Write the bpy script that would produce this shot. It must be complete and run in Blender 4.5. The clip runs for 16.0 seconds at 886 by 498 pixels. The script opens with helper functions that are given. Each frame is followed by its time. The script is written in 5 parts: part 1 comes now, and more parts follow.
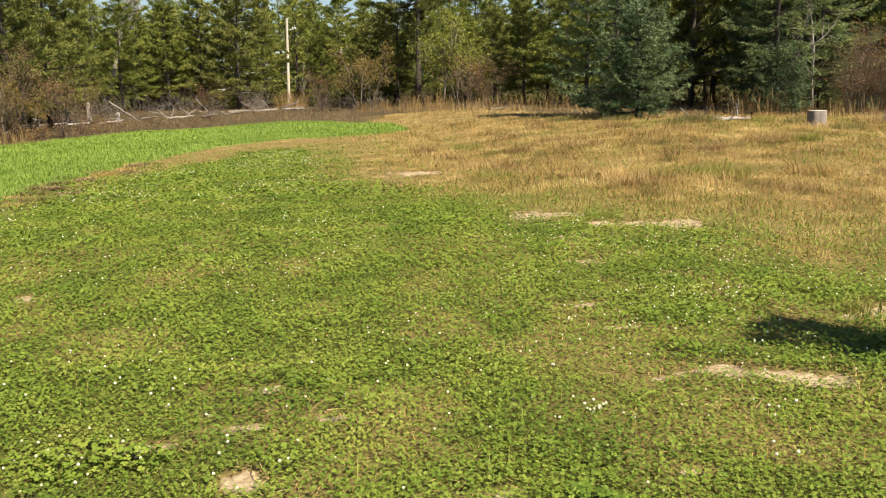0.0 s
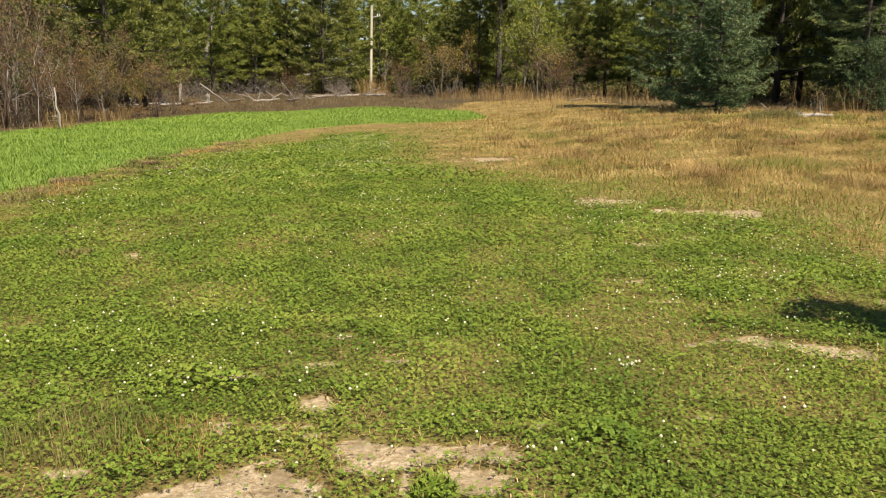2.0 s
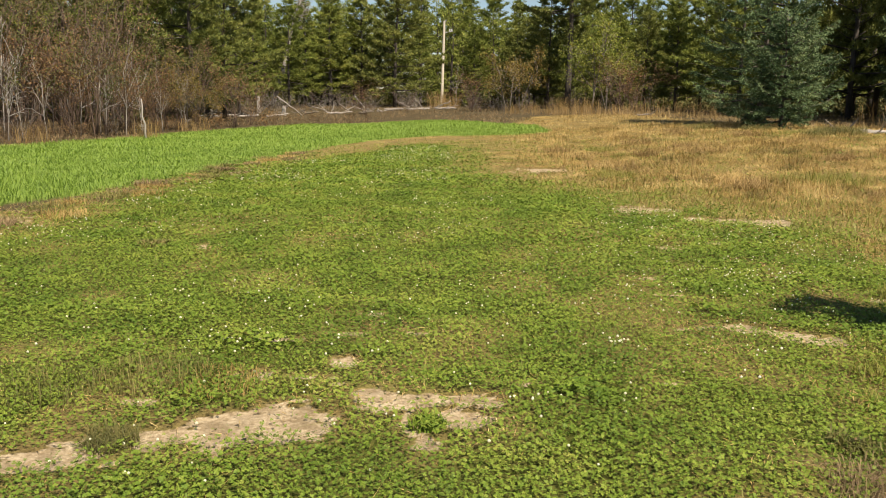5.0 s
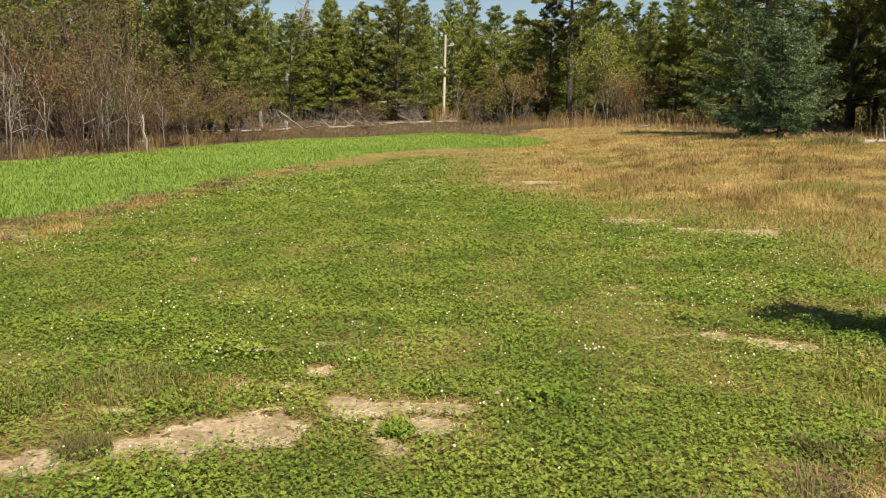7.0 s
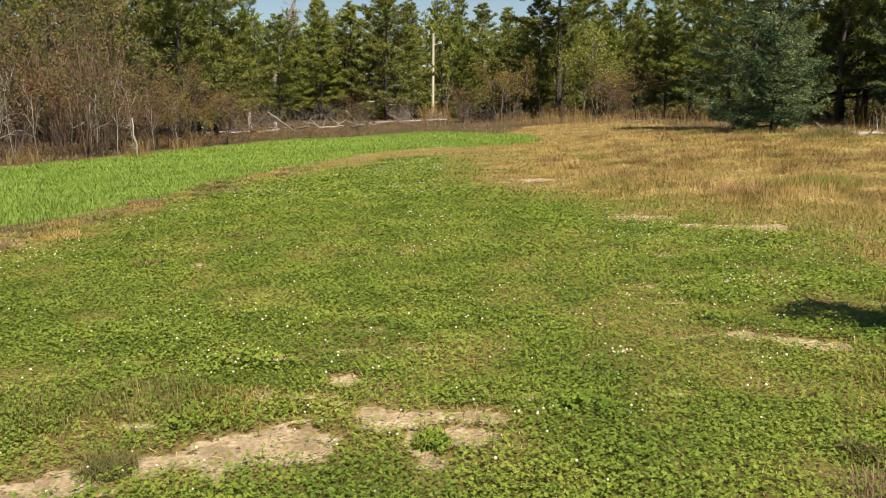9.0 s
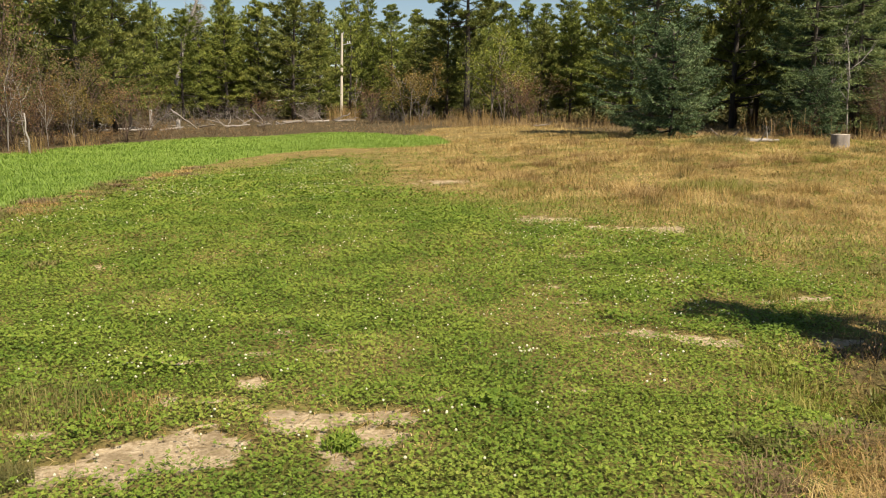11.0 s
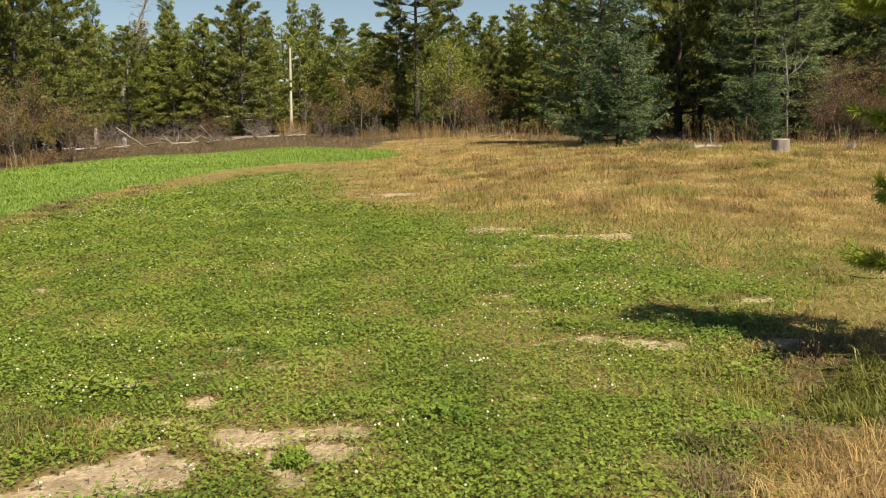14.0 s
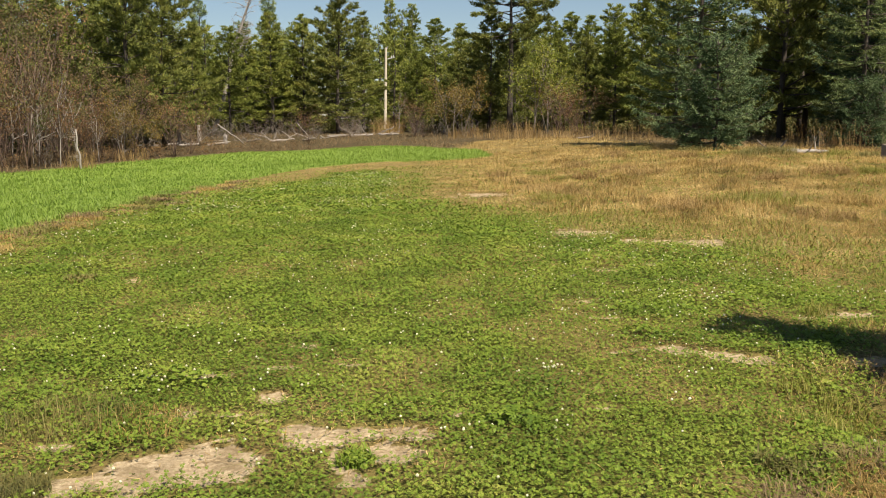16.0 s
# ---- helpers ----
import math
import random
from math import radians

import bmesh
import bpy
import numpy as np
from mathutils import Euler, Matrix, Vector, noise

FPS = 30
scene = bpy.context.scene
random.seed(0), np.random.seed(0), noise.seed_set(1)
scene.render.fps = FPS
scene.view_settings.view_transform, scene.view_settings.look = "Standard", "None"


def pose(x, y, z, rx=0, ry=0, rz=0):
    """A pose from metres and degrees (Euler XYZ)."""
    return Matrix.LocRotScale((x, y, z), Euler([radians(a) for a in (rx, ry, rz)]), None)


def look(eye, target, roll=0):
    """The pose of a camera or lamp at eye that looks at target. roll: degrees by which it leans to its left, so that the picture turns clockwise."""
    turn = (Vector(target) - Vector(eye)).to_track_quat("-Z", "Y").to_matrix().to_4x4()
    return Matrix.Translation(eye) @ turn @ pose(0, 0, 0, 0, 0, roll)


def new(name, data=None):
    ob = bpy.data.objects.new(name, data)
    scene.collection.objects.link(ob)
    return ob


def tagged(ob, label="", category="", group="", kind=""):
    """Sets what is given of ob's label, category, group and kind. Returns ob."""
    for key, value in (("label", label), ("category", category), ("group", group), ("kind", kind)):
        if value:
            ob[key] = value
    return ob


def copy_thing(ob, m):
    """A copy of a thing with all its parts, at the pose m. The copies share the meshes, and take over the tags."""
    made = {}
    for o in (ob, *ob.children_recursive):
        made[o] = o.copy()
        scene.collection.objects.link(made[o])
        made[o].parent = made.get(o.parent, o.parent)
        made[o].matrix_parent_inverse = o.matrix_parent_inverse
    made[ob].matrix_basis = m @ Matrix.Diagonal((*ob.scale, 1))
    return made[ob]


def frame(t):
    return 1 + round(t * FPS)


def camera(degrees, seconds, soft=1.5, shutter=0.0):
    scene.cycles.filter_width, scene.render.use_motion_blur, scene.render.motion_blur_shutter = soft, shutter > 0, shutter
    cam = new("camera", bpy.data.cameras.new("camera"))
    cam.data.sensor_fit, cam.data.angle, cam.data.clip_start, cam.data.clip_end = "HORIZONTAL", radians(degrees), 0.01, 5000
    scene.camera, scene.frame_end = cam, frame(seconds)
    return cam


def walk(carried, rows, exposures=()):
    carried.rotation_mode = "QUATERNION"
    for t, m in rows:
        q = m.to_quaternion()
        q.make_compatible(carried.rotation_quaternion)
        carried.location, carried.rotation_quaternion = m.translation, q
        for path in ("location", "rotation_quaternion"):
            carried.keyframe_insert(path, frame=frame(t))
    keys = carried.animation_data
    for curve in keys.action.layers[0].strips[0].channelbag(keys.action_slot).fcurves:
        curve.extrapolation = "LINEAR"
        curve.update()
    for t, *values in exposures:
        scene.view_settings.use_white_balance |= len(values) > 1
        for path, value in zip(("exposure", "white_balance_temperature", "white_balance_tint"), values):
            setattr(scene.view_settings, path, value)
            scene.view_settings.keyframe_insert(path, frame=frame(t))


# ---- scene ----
cam = camera(56.0, 16.0, 1.0)
PATH = [
    (0, (-0.034, 2.154, 1.489), (0.312, 4.088, 1.113), -1.1),
    (0.5, (0.042, 2.039, 1.465), (0.281, 3.987, 1.08), -0.7),
    (1, (0.026, 1.902, 1.477), (0.215, 3.853, 1.081), -0.2),
    (1.5, (-0.063, 1.707, 1.465), (0.105, 3.659, 1.067), -0.2),
    (2, (-0.028, 1.592, 1.478), (0.14, 3.545, 1.078), 0.2),
    (2.5, (0.148, 1.424, 1.445), (0.286, 3.379, 1.046), 0.6),
    (3, (0.239, 1.279, 1.45), (0.274, 3.238, 1.047), -0.0),
    (3.5, (0.173, 1.097, 1.454), (0.172, 3.058, 1.063), 0.1),
    (4, (0.153, 0.981, 1.462), (0.155, 2.945, 1.083), 0.4),
    (6.3, (0.42, 0.773, 1.477), (0.415, 2.743, 1.13), 0.7),
    (6.5, (0.424, 0.772, 1.472), (0.418, 2.743, 1.131), 0.5),
    (7, (0.422, 0.763, 1.47), (0.409, 2.735, 1.132), 0.1),
    (7.5, (0.37, 0.784, 1.464), (0.356, 2.755, 1.122), -0.4),
    (8, (0.271, 0.836, 1.487), (0.257, 2.806, 1.144), -0.6),
    (8.5, (0.232, 0.886, 1.489), (0.225, 2.857, 1.147), -0.5),
    (8.7, (0.229, 0.901, 1.476), (0.226, 2.871, 1.135), -0.7),
    (10.8, (0.196, 0.853, 1.492), (0.41, 2.81, 1.142), 0.7),
    (11, (0.219, 0.87, 1.483), (0.45, 2.828, 1.143), 0.3),
    (11.5, (0.239, 0.884, 1.49), (0.496, 2.838, 1.152), 0.2),
    (12, (0.298, 0.874, 1.501), (0.626, 2.822, 1.189), -0.3),
    (12.5, (0.324, 0.861, 1.494), (0.735, 2.794, 1.188), -1.0),
    (13, (0.29, 0.855, 1.49), (0.716, 2.785, 1.185), -0.9),
    (13.5, (0.253, 0.845, 1.492), (0.65, 2.781, 1.183), -0.7),
    (14, (0.256, 0.836, 1.49), (0.595, 2.783, 1.178), -0.8),
    (14.5, (0.315, 0.859, 1.49), (0.546, 2.821, 1.18), -1.2),
    (15, (0.391, 0.877, 1.493), (0.572, 2.846, 1.191), -0.9),
    (15.5, (0.386, 0.881, 1.492), (0.514, 2.854, 1.189), -0.6),
    (16, (0.355, 0.892, 1.488), (0.479, 2.864, 1.178), -0.2),
]
walk(cam, [(t, look(e, a, r)) for t, e, a, r in PATH], [(0, 1.08), (0.5, 0.89), (16, 0.86)])

# ---- light ----
SUN_AZ = Vector((0.46, -0.888, 0)).normalized()
SUN_EL = radians(53)
world = bpy.data.worlds.new("sky")
scene.world = world
world.use_nodes = True
wn = world.node_tree.nodes
sky = wn.new("ShaderNodeTexSky")
sky.sky_type, sky.sun_disc = "NISHITA", False
sky.sun_elevation, sky.sun_rotation = SUN_EL, math.atan2(SUN_AZ.x, SUN_AZ.y)
sky.air_density, sky.dust_density, sky.ozone_density = 1.0, 0.35, 1.0
wn["Background"].inputs["Strength"].default_value = 0.05
world.node_tree.links.new(sky.outputs[0], wn["Background"].inputs["Color"])
sun = new("sun", bpy.data.lights.new("sun", "SUN"))
sun.data.energy, sun.data.angle, sun.data.color = 5.0, radians(0.55), (1.0, 0.885, 0.715)
sun_from = Vector((SUN_AZ.x * math.cos(SUN_EL), SUN_AZ.y * math.cos(SUN_EL), math.sin(SUN_EL)))
sun.matrix_world = look(tuple(sun_from * 60), (0, 0, 0))


# ---- materials ----
def nodes_of(name):
    m = bpy.data.materials.new(name)
    m.use_nodes = True
    nt = m.node_tree
    return m, nt, nt.nodes["Principled BSDF"]


def tex_noise(nt, scale, detail=4.0, rough=0.6, vector=None):
    n = nt.nodes.new("ShaderNodeTexNoise")
    n.inputs["Scale"].default_value, n.inputs["Detail"].default_value = scale, detail
    n.inputs["Roughness"].default_value = rough
    if vector is not None:
        nt.links.new(vector, n.inputs["Vector"])
    return n.outputs["Fac"]


def ramp(nt, fac, stops):
    r = nt.nodes.new("ShaderNodeValToRGB")
    el = r.color_ramp.elements
    while len(el) < len(stops):
        el.new(0.5)
    for e, (p, c) in zip(el, stops):
        e.position, e.color = p, (*c, 1)
    nt.links.new(fac, r.inputs["Fac"])
    return r.outputs["Color"]


def mix(nt, fac, a, b, mode="MIX"):
    n = nt.nodes.new("ShaderNodeMix")
    n.data_type, n.blend_type = "RGBA", mode
    for sock, v in ((n.inputs["Factor"], fac), (n.inputs["A"], a), (n.inputs["B"], b)):
        if isinstance(v, (int, float)):
            sock.default_value = v
        elif isinstance(v, tuple):
            sock.default_value = (*v, 1)
        else:
            nt.links.new(v, sock)
    return n.outputs["Result"]


def math_node(nt, op, a, b=0.0, clamp=False):
    n = nt.nodes.new("ShaderNodeMath")
    n.operation, n.use_clamp = op, clamp
    for i, v in enumerate((a, b)):
        if isinstance(v, (int, float)):
            n.inputs[i].default_value = v
        else:
            nt.links.new(v, n.inputs[i])
    return n.outputs[0]


def bump(nt, bsdf, height, strength, dist):
    b = nt.nodes.new("ShaderNodeBump")
    b.inputs["Strength"].default_value, b.inputs["Distance"].default_value = strength, dist
    nt.links.new(height, b.inputs["Height"])
    nt.links.new(b.outputs["Normal"], bsdf.inputs["Normal"])


def leafy(name, stops, through_light=0.3, rough=0.55, patch=0.6, spec=0.25, swing=1.3, grain=0.5):
    """Leaf or needle stuff: each leaf its own tone, patches of tone over the plant, some light passing through."""
    m, nt, p = nodes_of(name)
    geo = nt.nodes.new("ShaderNodeNewGeometry")
    info = nt.nodes.new("ShaderNodeObjectInfo")
    big = tex_noise(nt, patch, 2, 0.5, geo.outputs["Position"])
    f = math_node(nt, "MULTIPLY", geo.outputs["Random Per Island"], grain)
    f = math_node(nt, "ADD", f, math_node(nt, "MULTIPLY", big, swing))
    f = math_node(nt, "ADD", f, math_node(nt, "MULTIPLY", info.outputs["Random"], 0.2))
    f = math_node(nt, "SUBTRACT", f, swing * 0.5 + grain * 0.5 - 0.40, True)
    col = ramp(nt, f, stops)
    nt.links.new(col, p.inputs["Base Color"])
    p.inputs["Roughness"].default_value = rough
    p.inputs["Specular IOR Level"].default_value = spec
    tr = nt.nodes.new("ShaderNodeBsdfTranslucent")
    nt.links.new(col, tr.inputs["Color"])
    ms = nt.nodes.new("ShaderNodeMixShader")
    ms.inputs[0].default_value = through_light
    nt.links.new(p.outputs[0], ms.inputs[1])
    nt.links.new(tr.outputs[0], ms.inputs[2])
    nt.links.new(ms.outputs[0], nt.nodes["Material Output"].inputs["Surface"])
    return m


def barky(name, stops, scale=9.0, depth=0.02):
    m, nt, p = nodes_of(name)
    tc = nt.nodes.new("ShaderNodeTexCoord")
    mp = nt.nodes.new("ShaderNodeMapping")
    mp.inputs["Scale"].default_value = (1, 1, 0.22)
    nt.links.new(tc.outputs["Object"], mp.inputs["Vector"])
    a = tex_noise(nt, scale, 6, 0.65, mp.outputs[0])
    b = tex_noise(nt, 1.1, 2, 0.5, tc.outputs["Object"])
    f = math_node(nt, "ADD", math_node(nt, "MULTIPLY", a, 0.75), math_node(nt, "MULTIPLY", b, 0.35))
    nt.links.new(ramp(nt, f, stops), p.inputs["Base Color"])
    p.inputs["Roughness"].default_value = 0.9
    p.inputs["Specular IOR Level"].default_value = 0.15
    bump(nt, p, a, 0.7, depth)
    return m


M_CLOVER = leafy("clover_leaf", [(0.0, (0.072, 0.120, 0.016)), (0.35, (0.138, 0.204, 0.025)), (0.7, (0.215, 0.266, 0.040)), (1.0, (0.35, 0.315, 0.085))], 0.18, 0.5, 1.4, 0.14, 1.2, 0.5)
M_FLOWER = leafy("clover_flower", [(0.0, (0.42, 0.40, 0.25)), (0.5, (0.60, 0.58, 0.42)), (1.0, (0.74, 0.72, 0.60))], 0.15, 0.8)
M_STRIP = leafy("young_oats", [(0.0, (0.130, 0.202, 0.030)), (0.5, (0.196, 0.286, 0.045)), (1.0, (0.280, 0.355, 0.075))], 0.3, 0.5, 0.8)
M_STRAW = leafy("dry_grass", [(0.0, (0.11, 0.09, 0.027)), (0.25, (0.28, 0.185, 0.060)), (0.6, (0.45, 0.315, 0.110)), (1.0, (0.64, 0.48, 0.22))], 0.3, 0.6, 1.3, 0.25, 2.3)
M_REED = leafy("russet_grass", [(0.0, (0.13, 0.08, 0.03)), (0.5, (0.28, 0.185, 0.073)), (1.0, (0.46, 0.33, 0.145))], 0.25, 0.6, 0.8)
M_BLADE = leafy("green_grass", [(0.0, (0.11, 0.125, 0.018)), (0.5, (0.20, 0.205, 0.038)), (1.0, (0.38, 0.33, 0.10))], 0.3, 0.5, 1.5)
M_TUFT = leafy("olive_tuft_grass", [(0.0, (0.09, 0.092, 0.026)), (0.5, (0.175, 0.160, 0.050)), (1.0, (0.33, 0.27, 0.10))], 0.25, 0.6, 2.0)
# pine and spruce needles: tone patches also stand in for lit clumps and dark gaps
M_JACK = leafy("jack_pine_needles", [(0.0, (0.068, 0.088, 0.020)), (0.4, (0.158, 0.186, 0.039)), (0.75, (0.245, 0.270, 0.058)), (1.0, (0.33, 0.315, 0.078))], 0.14, 0.6, 1.3, 0.08, 1.6, 0.5)
M_DARKPINE = leafy("dark_pine_needles", [(0.0, (0.062, 0.080, 0.022)), (0.5, (0.145, 0.162, 0.041)), (1.0, (0.26, 0.262, 0.066))], 0.12, 0.6, 1.3, 0.08, 1.6, 0.5)
M_BLUEPINE = leafy("young_pine_needles", [(0.0, (0.085, 0.120, 0.050)), (0.5, (0.180, 0.232, 0.088)), (1.0, (0.30, 0.335, 0.130))], 0.12, 0.6, 1.3, 0.08, 1.6, 0.5)
M_SPRUCE = leafy("spruce_needles", [(0.0, (0.032, 0.056, 0.028)), (0.45, (0.092, 0.138, 0.062)), (0.8, (0.155, 0.210, 0.098)), (1.0, (0.215, 0.265, 0.125))], 0.08, 0.65, 1.0, 0.06, 2.0, 0.5)
M_NEARPINE = leafy("near_pine_needles", [(0.0, (0.13, 0.18, 0.020)), (0.5, (0.28, 0.34, 0.042)), (0.85, (0.44, 0.44, 0.070)), (1.0, (0.55, 0.28, 0.06))], 0.25, 0.45, 3.0)
M_BROWNLEAF = leafy("withered_leaves", [(0.0, (0.070, 0.048, 0.030)), (0.45, (0.145, 0.098, 0.050)), (0.8, (0.24, 0.145, 0.06)), (1.0, (0.36, 0.20, 0.06))], 0.22, 0.6, 0.8)
M_OLIVELEAF = leafy("turning_leaves", [(0.0, (0.045, 0.050, 0.018)), (0.5, (0.105, 0.108, 0.032)), (1.0, (0.22, 0.165, 0.05))], 0.22, 0.6, 0.8)
M_YELLOWLEAF = leafy("yellow_green_leaves", [(0.0, (0.10, 0.13, 0.02)), (0.5, (0.20, 0.23, 0.035)), (0.85, (0.33, 0.32, 0.05)), (1.0, (0.45, 0.30, 0.04))], 0.3, 0.5, 0.9)
M_ORANGELEAF = leafy("orange_brown_leaves", [(0.0, (0.11, 0.085, 0.025)), (0.5, (0.20, 0.15, 0.040)), (1.0, (0.34, 0.22, 0.055))], 0.3, 0.5, 0.9)
M_REDLEAF = leafy("rusty_red_leaves", [(0.0, (0.10, 0.060, 0.030)), (0.5, (0.175, 0.105, 0.048)), (1.0, (0.27, 0.15, 0.06))], 0.25, 0.6, 0.9)
M_DRYWEED = leafy("brown_dead_weeds", [(0.0, (0.095, 0.064, 0.032)), (0.5, (0.20, 0.140, 0.074)), (1.0, (0.35, 0.25, 0.135))], 0.15, 0.7, 1.5)
M_BARK = barky("pine_bark", [(0.2, (0.032, 0.027, 0.022)), (0.6, (0.080, 0.067, 0.056)), (0.85, (0.17, 0.15, 0.13))])
M_GREYBARK = barky("grey_bark", [(0.2, (0.10, 0.085, 0.07)), (0.6, (0.22, 0.19, 0.16)), (0.85, (0.36, 0.33, 0.29))])
M_DEADWOOD = barky("bleached_dead_wood", [(0.2, (0.15, 0.13, 0.11)), (0.55, (0.30, 0.27, 0.24)), (0.85, (0.48, 0.45, 0.40))], 12)
M_TWIG = barky("brown_twigs", [(0.2, (0.065, 0.045, 0.034)), (0.6, (0.135, 0.095, 0.072)), (0.85, (0.22, 0.17, 0.135))])
M_POLE = barky("weathered_pole", [(0.2, (0.34, 0.29, 0.22)), (0.55, (0.52, 0.46, 0.37)), (0.85, (0.66, 0.61, 0.52))], 7, 0.012)
M_CUTWOOD = barky("cut_wood", [(0.2, (0.26, 0.21, 0.16)), (0.55, (0.42, 0.36, 0.29)), (0.85, (0.56, 0.50, 0.42))], 14, 0.01)
M_CHAR = barky("dark_rotten_wood", [(0.2, (0.02, 0.017, 0.014)), (0.6, (0.05, 0.042, 0.034)), (0.85, (0.11, 0.09, 0.07))], 14)
M_METAL, nt_, p_ = nodes_of("galvanised_steel")
p_.inputs["Metallic"].default_value, p_.inputs["Roughness"].default_value = 0.8, 0.45
nt_.links.new(ramp(nt_, tex_noise(nt_, 30), [(0.3, (0.35, 0.35, 0.35)), (0.7, (0.55, 0.55, 0.54))]), p_.inputs["Base Color"])
M_INSUL, nt_, p_ = nodes_of("porcelain")
p_.inputs["Roughness"].default_value = 0.2
nt_.links.new(ramp(nt_, tex_noise(nt_, 20), [(0.3, (0.55, 0.54, 0.5)), (0.7, (0.68, 0.67, 0.64))]), p_.inputs["Base Color"])


# ---- mesh tools ----
def mesh_np(name, verts, quads=None, tris=None, smooth=False):
    me = bpy.data.meshes.new(name)
    verts = np.asarray(verts, np.float32).reshape(-1, 3)
    parts_, sizes = [], []
    for f, k in ((quads, 4), (tris, 3)):
        if f is not None and len(f):
            f = np.asarray(f, np.int32).reshape(-1, k)
            parts_.append(f.ravel())
            sizes.append(np.full(len(f), k, np.int32))
    loops, sizes = np.concatenate(parts_), np.concatenate(sizes)
    me.vertices.add(len(verts))
    me.vertices.foreach_set("co", verts.ravel())
    me.loops.add(len(loops))
    me.loops.foreach_set("vertex_index", loops)
    me.polygons.add(len(sizes))
    me.polygons.foreach_set("loop_start", np.concatenate(([0], np.cumsum(sizes)[:-1])).astype(np.int32))
    me.polygons.foreach_set("loop_total", sizes)
    me.polygons.foreach_set("use_smooth", np.full(len(sizes), smooth, bool))
    me.update(calc_edges=True)
    return me


def part(name, data, material, parent=None, label=""):
    """Links a mesh (or a bmesh) as one object under a thing or part."""
    if isinstance(data, bmesh.types.BMesh):
        me = bpy.data.meshes.new(name)
        data.to_mesh(me)
        data.free()
        data = me
    data.materials.append(material)
    ob = new(name, data)
    ob.parent = parent
    return tagged(ob, label) if label else ob


def unit(v):
    return v / np.maximum(np.linalg.norm(v, axis=-1, keepdims=True), 1e-9)


def tubes(p0, p1, r0, r1, sides=4):
    """Tapered sticks from p0 to p1 (arrays), closed at the tip."""
    p0, p1 = np.asarray(p0, float).reshape(-1, 3), np.asarray(p1, float).reshape(-1, 3)
    n = len(p0)
    r0, r1 = np.broadcast_to(r0, n)[:, None], np.broadcast_to(r1, n)[:, None]
    d = unit(p1 - p0)
    ref = np.where(np.abs(d[:, 2:3]) > 0.9, [[1.0, 0, 0]], [[0, 0, 1.0]])
    s = unit(np.cross(d, ref))
    u = np.cross(s, d)
    ring0, ring1 = [], []
    for k in range(sides):
        a = 2 * math.pi * k / sides
        off = s * math.cos(a) + u * math.sin(a)
        ring0.append(p0 + off * r0)
        ring1.append(p1 + off * r1)
    v = np.stack(ring0 + ring1, 1).reshape(-1, 3)
    b = (np.arange(n) * 2 * sides)[:, None]
    q = [np.concatenate([b + k, b + (k + 1) % sides, b + sides + (k + 1) % sides, b + sides + k], 1) for k in range(sides)]
    return v, np.concatenate(q)


def joined(chunks):
    vs, qs, off = [], [], 0
    for v, q in chunks:
        vs.append(v)
        qs.append(q + off)
        off += len(v)
    return np.concatenate(vs), np.concatenate(qs)


def chain(points, radii, sides=6):
    """A bent limb along points as one closed tube."""
    points = np.asarray(points, float)
    n = len(points)
    d = unit(np.gradient(points, axis=0))
    ref = np.array([1.0, 0.02, 0]) if abs(d[:, 2].mean()) > 0.7 else np.array([0, 0, 1.0])
    s = unit(np.cross(d, ref))
    u = np.cross(s, d)
    ang = np.arange(sides) * 2 * math.pi / sides
    v = (points[:, None] + (s[:, None] * np.cos(ang)[:, None] + u[:, None] * np.sin(ang)[:, None]) * np.asarray(radii, float)[:, None, None]).reshape(-1, 3)
    q = []
    for i in range(n - 1):
        for k in range(sides):
            q.append((i * sides + k, i * sides + (k + 1) % sides, (i + 1) * sides + (k + 1) % sides, (i + 1) * sides + k))
    v = np.concatenate([v, points[-1:], points[:1]])
    top, low = n * sides, n * sides + 1
    for k in range(0, sides, 2):
        q.append(((n - 1) * sides + k, (n - 1) * sides + (k + 1) % sides, (n - 1) * sides + (k + 2) % sides, top))
        q.append((low, (k + 2) % sides, (k + 1) % sides, k))
    return v, np.array(q)


def kites(p, d, nrm, length, width, at=0.45):
    """Small pointed leaves from p along d."""
    n = len(p)
    length, width = np.broadcast_to(length, n)[:, None], np.broadcast_to(width, n)[:, None]
    s = unit(np.cross(d, nrm))
    fold = unit(np.cross(s, d)) * width * 0.18
    v = np.stack([p, p + d * length * at + s * width / 2 + fold, p + d * length, p + d * length * at - s * width / 2 + fold], 1).reshape(-1, 3)
    return v, np.arange(n * 4).reshape(-1, 4)


def slivers(p, d, nrm, length, width):
    """Pointed needles, a slim triangle each."""
    n = len(p)
    length, width = np.broadcast_to(length, n)[:, None], np.broadcast_to(width, n)[:, None]
    s = unit(np.cross(d, nrm)) * width / 2
    v = np.stack([p - s, p + s, p + d * length], 1).reshape(-1, 3)
    return v, np.arange(n * 3).reshape(-1, 3)


